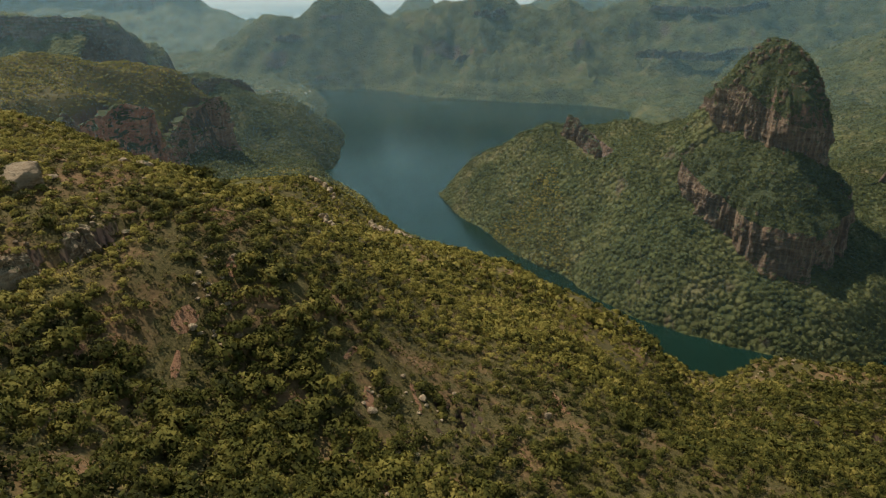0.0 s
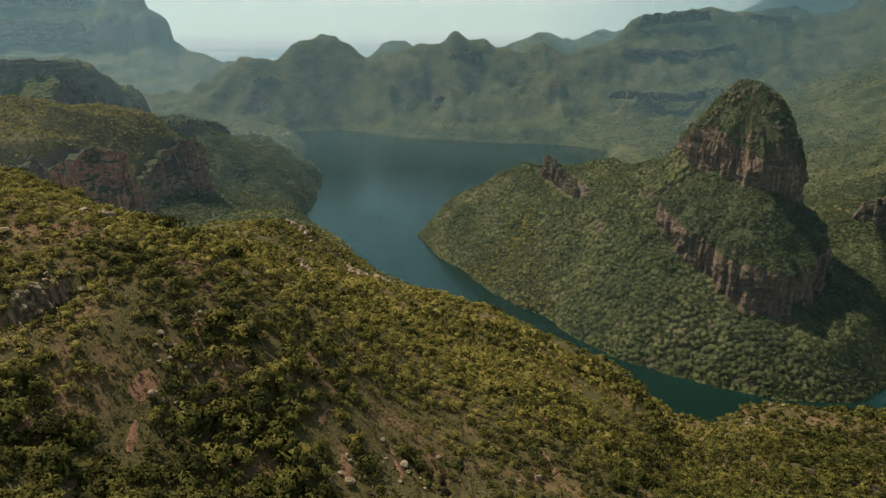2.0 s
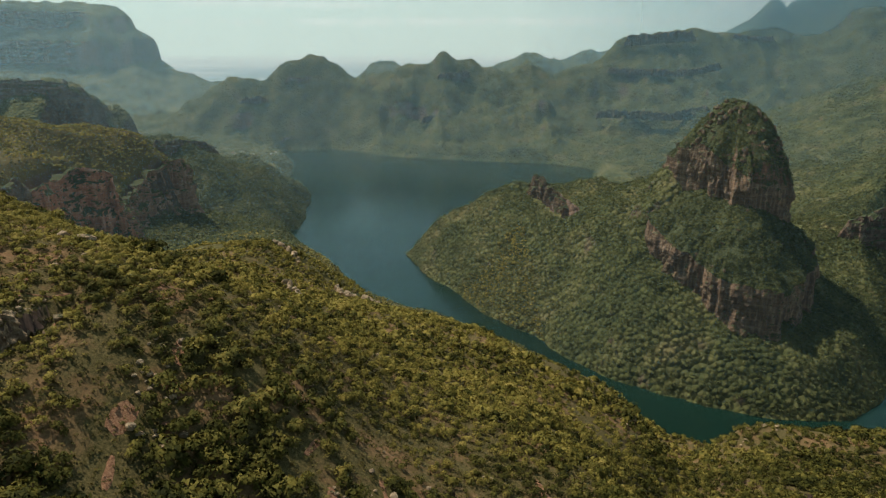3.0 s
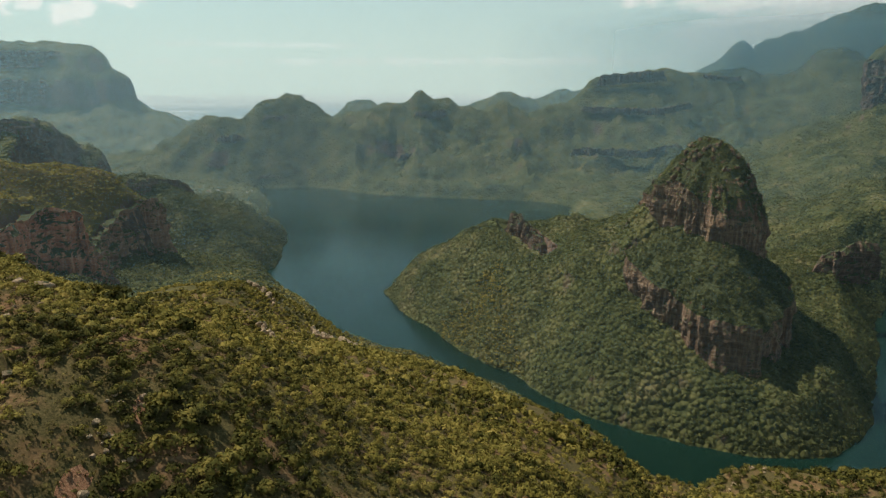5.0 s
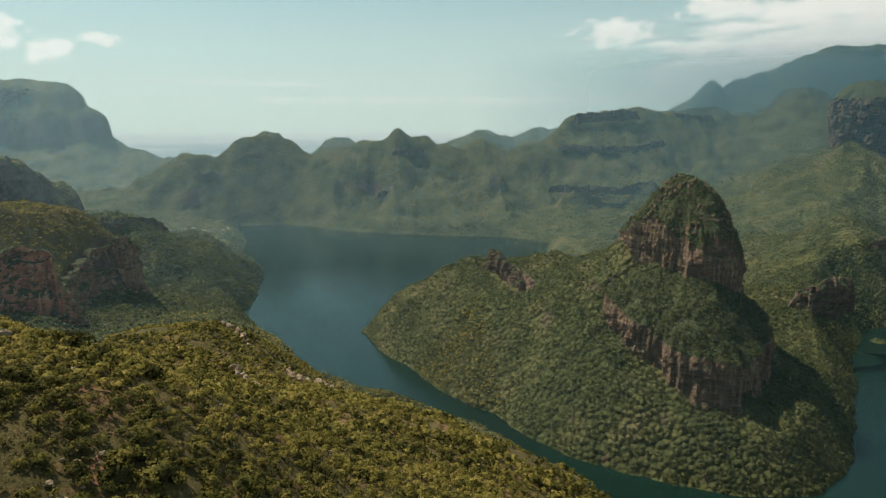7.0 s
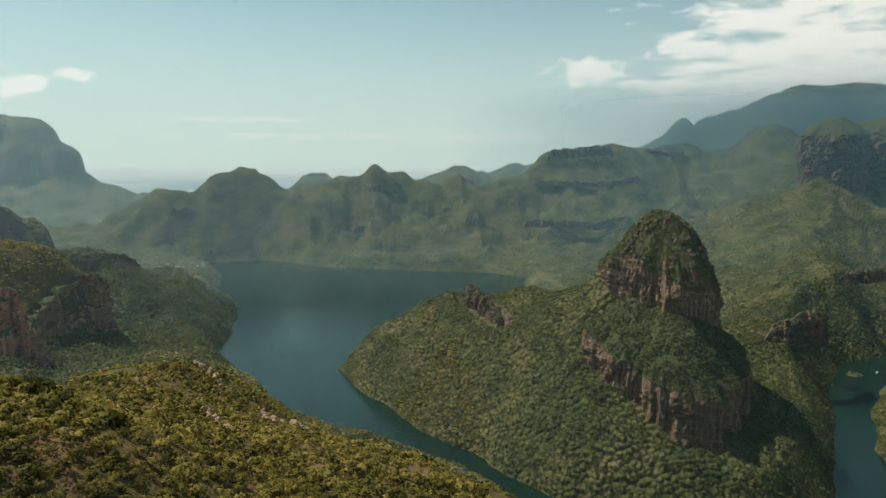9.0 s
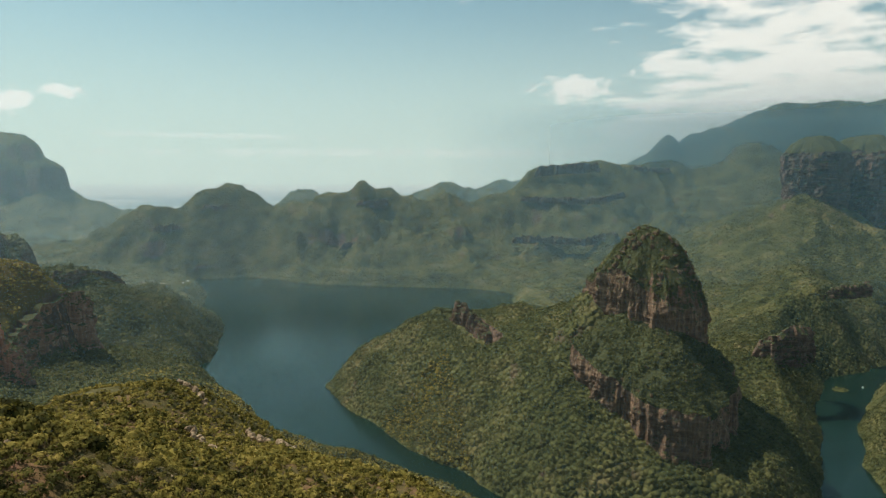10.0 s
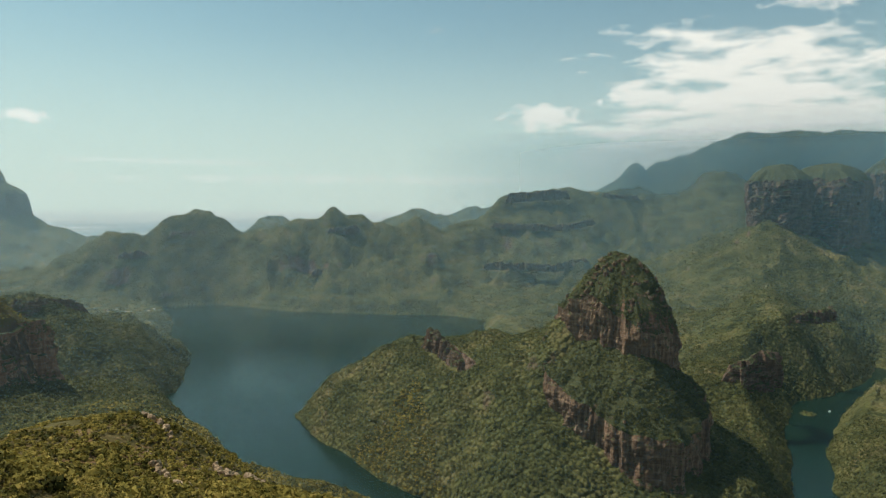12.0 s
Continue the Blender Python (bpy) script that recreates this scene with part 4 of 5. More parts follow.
deep |= close & (NEAR[:, 1] < 180) & (np.random.default_rng(99).random(len(NEAR)) < 0.25)
stuff("bushes", crowns("bushes", NEAR[close & ~deep], SIZES[close & ~deep], 135, 0.17, 3, 102, MAT_LEAF), "dense olive-green bushveld on the near hillside", "bushes")
stuff("thicket", crowns("thicket", NEAR[deep], SIZES[deep] * 1.18, 140, 0.17, 3, 112, MAT_THICKET), "dense dark green thicket in the hollow of the near hillside", "bushes")
dark = ~close & (np.random.default_rng(110).random(len(NEAR)) < np.where(NEAR[:, 0] > 105, 0.5, 0.12))
stuff("thicket", crowns("thicket", NEAR[dark], SIZES[dark] * 1.15, 86, 0.215, 3, 119, MAT_THICKET), "scattered dark green trees among the paler bush", "bushes")
close = close | dark
east = ~close & (NEAR[:, 0] > 105)
stuff("bushes", crowns("bushes", NEAR[east], SIZES[east], 86, 0.215, 3, 120, MAT_LEAF), "olive-green bush crowding the knoll above the water", "bushes")
close = close | east
stuff("bushes", crowns("bushes", NEAR[~close], SIZES[~close], 92, 0.20, 3, 109, MAT_SPUR), "dense olive-green bushveld thicket further along the hillside", "bushes")


p, rng = scatter(-160, -82, 150, 310, 3.3, 141, lambda x, y, z, slope, rng: in_view(x, y) & ~hidden_side(x, y) & (bush_cover(x, y) < 0.5))
stuff("bushes", crowns("bushes", p, rng.uniform(2.0, 4.4, len(p)), 70, 0.22, 3, 142, MAT_SPUR), "green scrub crowding the crest of the near spur", "bushes")


def tuft_keep(x, y, z, slope, rng):
    return in_view(x, y) & (z > 60) & (bush_cover(x, y) < 0.7)


p, rng = scatter(-225, 230, 64, 290, 1.55, 121, tuft_keep)
stuff("grass_tufts", crowns("grass_tufts", p, 0.6 + 2.0 * rng.random(len(p)) ** 2.2, 7, 0.42, 3, 122, MAT_GRASS), "dry yellow-green grass tufts and low scrub", "grass")


def mid_keep(x, y, z, slope, rng):
    return in_view(x, y) & (z > 1) & (bush_cover(x, y) > -1.1) & ((x < 200) | (y < 640)) & ~hidden_side(x, y)


p, rng = scatter(-300, 330, 330, 1180, 4.3, 103, mid_keep)
dark = rng.random(len(p)) < 0.13
stuff("thicket", crowns("thicket", p[dark], bush_size(p[dark], rng, 3.4, 6.2), 30, 0.37, 3, 114, MAT_THICKET), "scattered dark green trees on the lower spur", "bushes")
p = p[~dark]
east = (p[:, 0] > 115) & (p[:, 1] < 420)
stuff("bushes", crowns("bushes", p[east], bush_size(p[east], rng, 3.0, 5.6), 40, 0.32, 3, 124, MAT_LEAF), "olive-green bushes on the far side of the knoll", "bushes")
p = p[~east]
for share, count, leaf in ((p[:, 1] < 560, 30, 0.37), (p[:, 1] >= 560, 16, 0.48)):
    stuff("bushes", crowns("bushes", p[share], bush_size(p[share], rng, 3.0, 5.6), count, leaf, 3, 104, MAT_SPUR), "olive-green bushes covering the lower spur", "bushes")


def pen_keep(x, y, z, slope, rng):
    return in_view(x, y) & (z > 1.0) & (slope < 1.9) & (bush_cover(x * 0.7, y * 0.7) > -1.2)


p, rng = scatter(-10, 960, 695, 1460, 4.4, 105, pen_keep)
fin_line = [(230, 1330, 0), (243, 1262, 0), (254, 1215, 0), (270, 1150, 0), (276, 1110, 0)]
p = p[along(p[:, 0], p[:, 1], fin_line)[0] > 13]
p = p[(np.hypot(p[:, 0] - 462, p[:, 1] - 925) > 104) | (p[:, 1] > 1000)]
p = p[~((p[:, 0] < 260) & (p[:, 1] < 860) & (p[:, 0] + p[:, 1] < 1050))]
stuff("woodland", crowns("woodland", p, 3.3 + 4.4 * rng.random(len(p)) ** 1.8, 22, 0.35, 3, 106, MAT_WOOD), "dense green woodland covering the peninsula slopes", "trees")


def west_keep(x, y, z, slope, rng):
    plateau = (z > 225) & (y < 1350) & (slope < 0.45)
    return pen_keep(x, y, z, slope, rng) & (~plateau | (bush_cover(x, y) > -0.5 + 0.9 * rng.random(x.shape)))


p, rng = scatter(-760, -120, 560, 2100, 6.0, 107, west_keep)
stuff("woodland", crowns("woodland", p, np.where((p[:, 2] > 225) & (p[:, 1] < 1350), 0.55, 1.0) * rng.uniform(4.5, 8.5, len(p)), 15, 0.46, 3, 108, MAT_WOOD), "green woodland on the hills above the lake", "trees")


def plateau_keep(x, y, z, slope, rng):
    return in_view(x, y) & (z > 215) & (slope < 1.2) & (bush_cover(x, y) > -1.5 + 1.0 * rng.random(x.shape))


p, rng = scatter(-780, -370, 560, 1320, 4.2, 131, plateau_keep)
stuff("bushes", crowns("bushes", p, rng.uniform(2.4, 6.2, len(p)), 12, 0.48, 3, 132, MAT_SPUR), "small bushes and grass clumps dotted over the plateau", "bushes")


def far_keep(x, y, z, slope, rng):
    return in_view(x, y) & (z > 1.0) & (slope < 1.5) & (fbm(x, y, 220, 4, 95) > -1.15 + 0.8 * rng.random(x.shape))


p, rng = scatter(700, 1750, 1150, 2320, 7.6, 115, far_keep)
stuff("woodland", crowns("woodland", p, rng.uniform(4, 8, len(p)), 8, 0.52, 3, 116, MAT_FAR), "green bush on the slopes below the rock towers", "trees")
p, rng = scatter(-1250, 2700, 2100, 3440, 9.8, 117, far_keep)
p = p[(p[:, 1] > 2320) | (p[:, 0] < 0)]
stuff("woodland", crowns("woodland", p, rng.uniform(5, 9.5, len(p)), 4, 0.65, 3, 118, MAT_FAR), "distant bush dotting the far lake shore hills", "trees")


def on_faces(me, pick, r):
    """Random places within the picked four-sided faces of a mesh."""
    n = len(me.polygons)
    co, idx = np.empty(len(me.vertices) * 3, np.float32), np.empty(n * 4, np.int32)
    me.vertices.foreach_get("co", co)
    me.polygons.foreach_get("vertices", idx)
    q = co.reshape(-1, 3)[idx.reshape(-1, 4)[pick]]
    u, v = r.random((len(pick), 1)), r.random((len(pick), 1))
    return (1 - u) * ((1 - v) * q[:, 0] + v * q[:, 3]) + u * ((1 - v) * q[:, 1] + v * q[:, 2])


def cap_trees(ob, count, seed, low=0.28, size=(4.0, 7.5), patches=30):
    """Bushes on the flatter parts of a rock."""
    me = ob.data
    n = len(me.polygons)
    nz, ar = np.empty(n * 3, np.float32), np.empty(n, np.float32)
    me.polygons.foreach_get("normal", nz)
    me.polygons.foreach_get("area", ar)
    w = ar * (nz.reshape(-1, 3)[:, 2] > low)
    r = np.random.default_rng(seed)
    k = r.choice(n, count, p=w / w.sum())
    pos = on_faces(me, k, r) - np.array([0, 0, 0.6])
    keep = bush_cover(pos[:, 0] * 1.6, pos[:, 1] * 1.6) > -0.9
    pos, k = pos[keep], r.random(int(keep.sum()))
    return stuff("bushes", crowns("bushes", pos, size[0] + (size[1] - size[0]) * k ** 1.5, patches, 0.34, 3, seed + 1, MAT_WOOD), "green bushes growing over the rock top", "bushes")


def face_trees(ob, count, seed, size=(3.0, 6.5)):
    """Bushes that cling to ledges and gullies of a cliff."""
    me = ob.data
    n = len(me.polygons)
    ar, ce = np.empty(n, np.float32), np.empty(n * 3, np.float32)
    me.polygons.foreach_get("area", ar)
    me.polygons.foreach_get("center", ce)
    ce = ce.reshape(-1, 3)
    low, top = ce[:, 2].min(), ce[:, 2].max()
    u = ce[:, 0] + ce[:, 1]
    w = ar * np.clip(fbm(u, ce[:, 2] * 2.5, 45, 4, seed) - 0.15 + 0.5 * np.clip((0.35 - (ce[:, 2] - low) / (top - low)) * 3, 0, 1), 0, 1)
    r = np.random.default_rng(seed)
    k = r.choice(n, count, p=w / w.sum())
    return stuff("bushes", crowns("bushes", on_faces(me, k, r) - np.array([0, 0, 1.0]), r.uniform(*size, count), 26, 0.42, 3, seed + 1, MAT_WOOD), "bushes clinging to ledges of the cliff", "bushes")


for k, ob in enumerate([o for o in scene.objects if o.name.startswith(("red_cliff", "brown_cliff", "mesa_cliff", "knob_cliff", "spur_cliff"))]):
    face_trees(ob, (380, 900)[k] if k < 2 else 170, 300 + 7 * k)
face_trees(lower_wall, 70, 371, (2.5, 5.0))
face_trees(upper_wall, 110, 381, (2.5, 5.0))
for k, ob in enumerate([o for o in scene.objects if o.parent and o.parent.name.startswith("rock_tower") and o.name.startswith("cap")]):
    cap_trees(ob, 420, 391 + 3 * k, 0.3, (4.0, 9.0), 7)
cap_trees(lower, 5200, 111, 0.2, (3.0, 6.6), 24)
cap_trees(upper, 3400, 113, 0.3, (2.6, 6.0), 24)


# ---- single bushes, boulders, paths, lodge ----
def tube(path, radii, sides=6):
    """A tapered tube along a path."""
    v, n = [], len(path)
    for k, (p, r) in enumerate(zip(path, radii)):
        a, b = Vector(path[max(0, k - 1)]), Vector(path[min(n - 1, k + 1)])
        q = (b - a).to_track_quat("Z", "Y")
        for i in range(sides):
            t = 2 * math.pi * i / sides
            v.append(tuple(Vector(p) + q @ Vector((r * math.cos(t), r * math.sin(t), 0))))
    return np.array(v), grid_faces(n, sides, True)


def bush_thing(seed):
    """A bush of one metre crown: bent tapered trunk with limbs, and a ragged crown."""
    r = random.Random(seed)
    thing = empty("bush", "olive-green thorn bush with a rounded leafy crown", "bush", "single bushes on the hillside")
    vs, fs, base = [], [], 0
    lean = (r.uniform(-0.08, 0.08), r.uniform(-0.08, 0.08))
    fork = (lean[0], lean[1], 0.22)
    paths = [([(0, 0, -0.06), (lean[0] * 0.5, lean[1] * 0.5, 0.1), fork], (0.035, 0.028, 0.022))]
    for k in range(4):
        a = k * 1.57 + r.uniform(-0.5, 0.5)
        tip = (fork[0] + 0.3 * math.cos(a), fork[1] + 0.3 * math.sin(a), r.uniform(0.42, 0.55))
        mid = tuple(0.5 * (f + t) + r.uniform(-0.03, 0.03) for f, t in zip(fork, tip))
        paths.append(([fork, mid, tip], (0.018, 0.012, 0.005)))
    for p, rad in paths:
        v, f = tube(p, rad)
        vs.append(v)
        fs.append(f + base)
        base += len(v)
    part("trunk", mesh_from("trunk", np.concatenate(vs), np.concatenate(fs), MAT_BARK), thing, "grey-brown forked trunk")
    crown = crowns("crown", np.zeros((1, 3)), np.array([1.0]), 240, 0.135, 3, 500 + seed, MAT_THICKET if seed % 2 else MAT_LEAF)
    part("crown", crown, thing)
    return thing


KINDS = [bush_thing(k) for k in range(8)]
rng = np.random.default_rng(77)
for k, (p, s) in enumerate(zip(SINGLE, SINGLE_SIZES)):
    m = pose(float(p[0]), float(p[1]), float(p[2]), 0, 0, float(rng.uniform(0, 360)))
    if k < len(KINDS):
        KINDS[k].scale = (float(s),) * 3
        KINDS[k].matrix_basis = m @ Matrix.Diagonal((float(s), float(s), float(s), 1))
    else:
        src = KINDS[2 * (k % 4) + (1 if p[1] < 165 else 0)]
        made = copy_thing(src, m)
        made.scale = (float(s),) * 3


def boulder_mesh(name, seed, rough=0.34, squash=(1, 1, 0.7), cuts=3, cut=(0.26, 0.42)):
    bm = bmesh.new()
    bmesh.ops.create_icosphere(bm, subdivisions=cuts, radius=0.5)
    r = random.Random(seed)
    off = Vector((r.uniform(-50, 50), r.uniform(-50, 50), r.uniform(-50, 50)))
    planes = [(Vector((r.gauss(0, 1), r.gauss(0, 1), r.gauss(0, 0.7))).normalized(), r.uniform(*cut)) for _ in range(9)]
    for v in bm.verts:
        # broken faces: cut the ball by planes, then roughen
        for n, d in planes:
            k = v.co.dot(n)
            if k > d:
                v.co -= n * (k - d) * 0.9
        v.co *= 1 + rough * 0.4 * noise.noise(v.co * 3.1 + off) + rough * 0.15 * noise.noise(v.co * 9 + off)
        v.co.x, v.co.y, v.co.z = v.co.x * squash[0], v.co.y * squash[1], v.co.z * squash[2]
    me = bpy.data.meshes.new(name)
    bm.to_mesh(me)
    bm.free()
    me.materials.append(MAT_STONE)
    return me


def set_down(name, me, x, y, size, turn, label, group="", sink=0.25, tilt=0.0):
    ob = new(name, me)
    z = float(height(np.array([x]), np.array([y]))[0])
    ob.matrix_basis = pose(x, y, z + size * (0.35 - sink), tilt, 0.4 * tilt, turn) @ Matrix.Diagonal((size, size, size, 1))
    return tagged(ob, label, "boulder", group)


set_down("boulder", boulder_mesh("boulder", 5, 0.35, (1.3, 0.75, 0.5), 4, (0.12, 0.27)), -121, 197, 18, -24, "big pale grey boulder resting on the hill crest", sink=0.22, tilt=14)
set_down("outcrop", boulder_mesh("outcrop", 8, 0.4, (1.0, 0.8, 0.8), 4), -110, 160, 12, 70, "weathered grey rock outcrop half hidden by bush", sink=0.25)
set_down("outcrop", boulder_mesh("outcrop", 9, 0.4, (1.3, 0.6, 0.5), 4), -107, 240, 8, 30, "broken grey rock step on the hill crest", sink=0.15)
set_down("outcrop", boulder_mesh("outcrop", 10, 0.4, (1.3, 0.6, 0.5), 4), -114, 243, 6, 100, "broken grey rock step on the hill crest", sink=0.15)
for k, (line, drop) in enumerate(STEPS):
    px, py = np.array([q[0] for q in line]), np.array([q[1] for q in line])
    pz = height(px - 1.5, py + 1.5)
    px, py = px + 1.2, py - 1.0
    step = cliff_mesh("rock_step", [(x, y, z - drop - 1, z + 1.0) for x, y, z in zip(px.tolist(), py.tolist(), pz.tolist())], MAT_STONE, 0.35, 30, 5, 2.2, 0.1, 140 + k, ((0.35, 1.2), (0.7, 1.5)), 0.2)
    rock_thing("rock_step", step, "weathered tan rock step with a dark hollow below", "rock")
STONES = [boulder_mesh("stone", 20 + k, 0.4, (1, 0.8, 0.6), 2) for k in range(6)]
rng = np.random.default_rng(31)
SPOTS = [(-100, 188, 6), (-62, 179, 6), (-112, 168, 8), (-14, 138, 6), (-60, 166, 5), (-104, 212, 12), (-106, 240, 7), (-20, 168, 7), (-15, 150, 6), (-64, 178, 5), (-8, 178, 6), (-66, 190, 6), (-13, 132, 5), (-40, 575, 16), (-58, 610, 16), (98, 418, 10), (113, 346, 8), (208, 377, 10), (188, 355, 8), (262, 352, 8), (-75, 640, 12), (-100, 572, 10), (-60, 395, 12), (-45, 455, 14), (-75, 232, 7), (-72, 206, 7), (20, 200, 25), (90, 240, 30), (-20, 300, 40)]
for k in range(290):
    cx, cy, spread = SPOTS[k % len(SPOTS)]
    set_down("stone", STONES[k % 6], cx + float(rng.normal()) * spread * 0.6, cy + float(rng.normal()) * spread * 0.6, float(rng.uniform(0.7, 2.4)) * (1.7 if rng.random() < 0.12 else 1), float(rng.uniform(0, 360)), "pale weathered stone lying on the hillside", "loose stones", 0.1)


def pillars(name, line, count, tall, wide, label, seed, mat=None):
    """A broken rock rib: leaning blocks side by side along a line of (x, y, foot)."""
    rib = empty(name, label, "rock")
    r = random.Random(seed)
    pts = np.array(line, float)
    run = np.concatenate([[0], np.cumsum(np.hypot(*np.diff(pts[:, :2], axis=0).T))])
    shapes = []
    for k in range(5):
        me = boulder_mesh("pillar", seed + k, 0.45, (1, 0.9, 1), 3)
        me.materials.clear()
        me.materials.append(mat or MAT_ROCK)
        shapes.append(me)
    for k in range(count):
        u = (k + r.uniform(-0.3, 0.3)) / (count - 1) * run[-1]
        x, y, z = (float(np.interp(u, run, pts[:, i])) for i in range(3))
        t, w = tall * r.uniform(0.7, 1.2), wide * r.uniform(0.75, 1.3)
        ob = part("pillar", shapes[k % 5], rib)
        ob.matrix_basis = pose(x + r.uniform(-3, 3), y + r.uniform(-3, 3), z + 0.28 * t, r.uniform(-7, 7), r.uniform(-7, 7), r.uniform(0, 360)) @ Matrix.Diagonal((w, w, t * 1.25, 1))
    return rib


fin = pillars("rock_fin", [(246, 1306, 166), (250, 1262, 164), (260, 1215, 148), (270, 1165, 120), (277, 1128, 98)], 48, 29, 20, "jagged brown rock fin running down a bushy ridge", 61)
part("cliff_wall", cliff_mesh("cliff_wall", [(234, 1326, 142, 182), (241, 1262, 130, 190), (252, 1215, 114, 178), (264, 1165, 92, 154), (274, 1110, 78, 118)], MAT_DOME, 1.5, 30, 10, 8.0, 0.1, 62), fin)
pillars("crag", [(356, 1022, 148), (352, 975, 134), (360, 935, 116), (372, 900, 104)], 24, 30, 14, "broken crag band on the slope below the dome", 71)
pillars("crag", [(452, 918, 284), (464, 912, 281), (480, 909, 277), (492, 912, 272)], 10, 15, 12, "cracked rock outcrop high on the overgrown dome", 81)
def outcrops(ob, count, seed, tall, wide, label, low=0.35, high=0.92):
    """Clusters of rock ribs that break through the bush on the sides of a cap."""
    me = ob.data
    n = len(me.polygons)
    nz, ar, ce = np.empty(n * 3, np.float32), np.empty(n, np.float32), np.empty(n * 3, np.float32)
    me.polygons.foreach_get("normal", nz)
    me.polygons.foreach_get("area", ar)
    me.polygons.foreach_get("center", ce)
    nz, ce = nz.reshape(-1, 3), ce.reshape(-1, 3)
    turn = np.arctan2(nz[:, 1], nz[:, 0])
    w = ar * ((nz[:, 2] > low) & (nz[:, 2] < high)) * np.clip(fbm(turn * 60, ce[:, 2] * 0.7, 26, 3, seed) - 0.1, 0, 1) ** 1.5 * (nz[:, 1] < 0.35)
    r = random.Random(seed)
    rib = empty("crag", label, "rock")
    shapes = []
    for k in range(5):
        me = boulder_mesh("pillar", seed + k, 0.45, (1, 0.9, 1), 3)
        me.materials.clear()
        me.materials.append(MAT_DOME)
        shapes.append(me)
    for j, k in enumerate(np.random.default_rng(seed).choice(n, count, p=w / w.sum())):
        t, size = tall * r.uniform(0.6, 1.3), wide * r.uniform(0.7, 1.3)
        x, y, z = (float(v) for v in ce[k])
        block = part("pillar", shapes[j % 5], rib)
        block.matrix_basis = pose(x, y, z + 0.1 * t, r.uniform(-8, 8), r.uniform(-8, 8), r.uniform(0, 360)) @ Matrix.Diagonal((size, size, t, 1))
    return rib


outcrops(upper, 90, 205, 9.5, 8, "tan rock ribs breaking through bush on the dome")
outcrops(lower, 24, 217, 6, 6, "weathered tan rocks among bush on a ledge")
pillars("crag", [(-45, 590, 200), (-52, 615, 193), (-62, 640, 184)], 9, 8, 8, "broken crag on the edge of the near spur", 91)
for k, run in enumerate(([(-126, 652), (-112, 640), (-97, 622)], [(-99, 542), (-86, 522), (-72, 502)], [(-67, 600), (-57, 585), (-46, 568)], [(-40, 575), (-32, 560), (-26, 548)])):
    feet = height(np.array([q[0] for q in run], float), np.array([q[1] for q in run], float))
    pillars("crag", [(x, y, float(z) + 1.5) for (x, y), z in zip(run, feet)], 18, 4.6, 5.0, "low broken ledge of pale rock among the bush", 150 + k, MAT_STONE)
pillars("crag", [(-388, 640, 268), (-378, 660, 276), (-372, 690, 270)], 10, 26, 16, "dark rock outcrop beside the grassy plateau", 97)


def drape(name, line, width, mat, label, category, seed=0):
    """A strip laid on the ground along a line of (x, y), with ragged edges."""
    pts = np.array(line, float)
    run = np.concatenate([[0], np.cumsum(np.hypot(*np.diff(pts, axis=0).T))])
    u = np.linspace(0, run[-1], max(6, int(run[-1] / 1.2)))
    x, y = (np.interp(u, run, pts[:, k]) for k in (0, 1))
    x, y = x + 0.5 * fbm(u, 0 * u, 9, 3, seed), y + 0.5 * fbm(u, 0 * u + 9, 9, 3, seed)
    tx, ty = np.gradient(x), np.gradient(y)
    ln = np.hypot(tx, ty) + 1e-9
    rows = []
    for s in (-0.5, -0.17, 0.17, 0.5):
        w = width * (1 + 0.5 * fbm(u, 0 * u + 3 * s, 5, 3, seed + 2)) * np.sin(np.pi * np.clip(u / run[-1], 0.04, 0.96)) ** 0.3
        px, py = x + s * w * ty / ln, y - s * w * tx / ln
        rows.append(np.stack([px, py, height(px, py) + (0.22 if abs(s) < 0.4 else 0.02)], -1))
    ob = new(name, mesh_from(name, np.concatenate(rows), grid_faces(4, len(u)), mat))
    return tagged(ob, label, category, kind="structure")


def soil_material():
    m, nt, N, L, bsdf = material("bare_soil")
    pos = N("ShaderNodeNewGeometry").outputs["Position"]
    r = ramp(N, L, noise_node(N, L, pos, 1.8, 8, 0.8).outputs[0], [(0.3, (0.11, 0.045, 0.020)), (0.5, (0.23, 0.105, 0.050)), (0.7, (0.36, 0.21, 0.115))])
    L(r.outputs[0], bsdf.inputs["Base Color"])
    bsdf.inputs["Roughness"].default_value = 0.95
    b = N("ShaderNodeBump")
    b.inputs["Strength"].default_value, b.inputs["Distance"].default_value = 0.8, 0.4
    L(noise_node(N, L, pos, 2.5, 5, 0.7).outputs[0], b.inputs["Height"])
    L(b.outputs[0], bsdf.inputs["Normal"])
    return m


MAT_SOIL = soil_material()

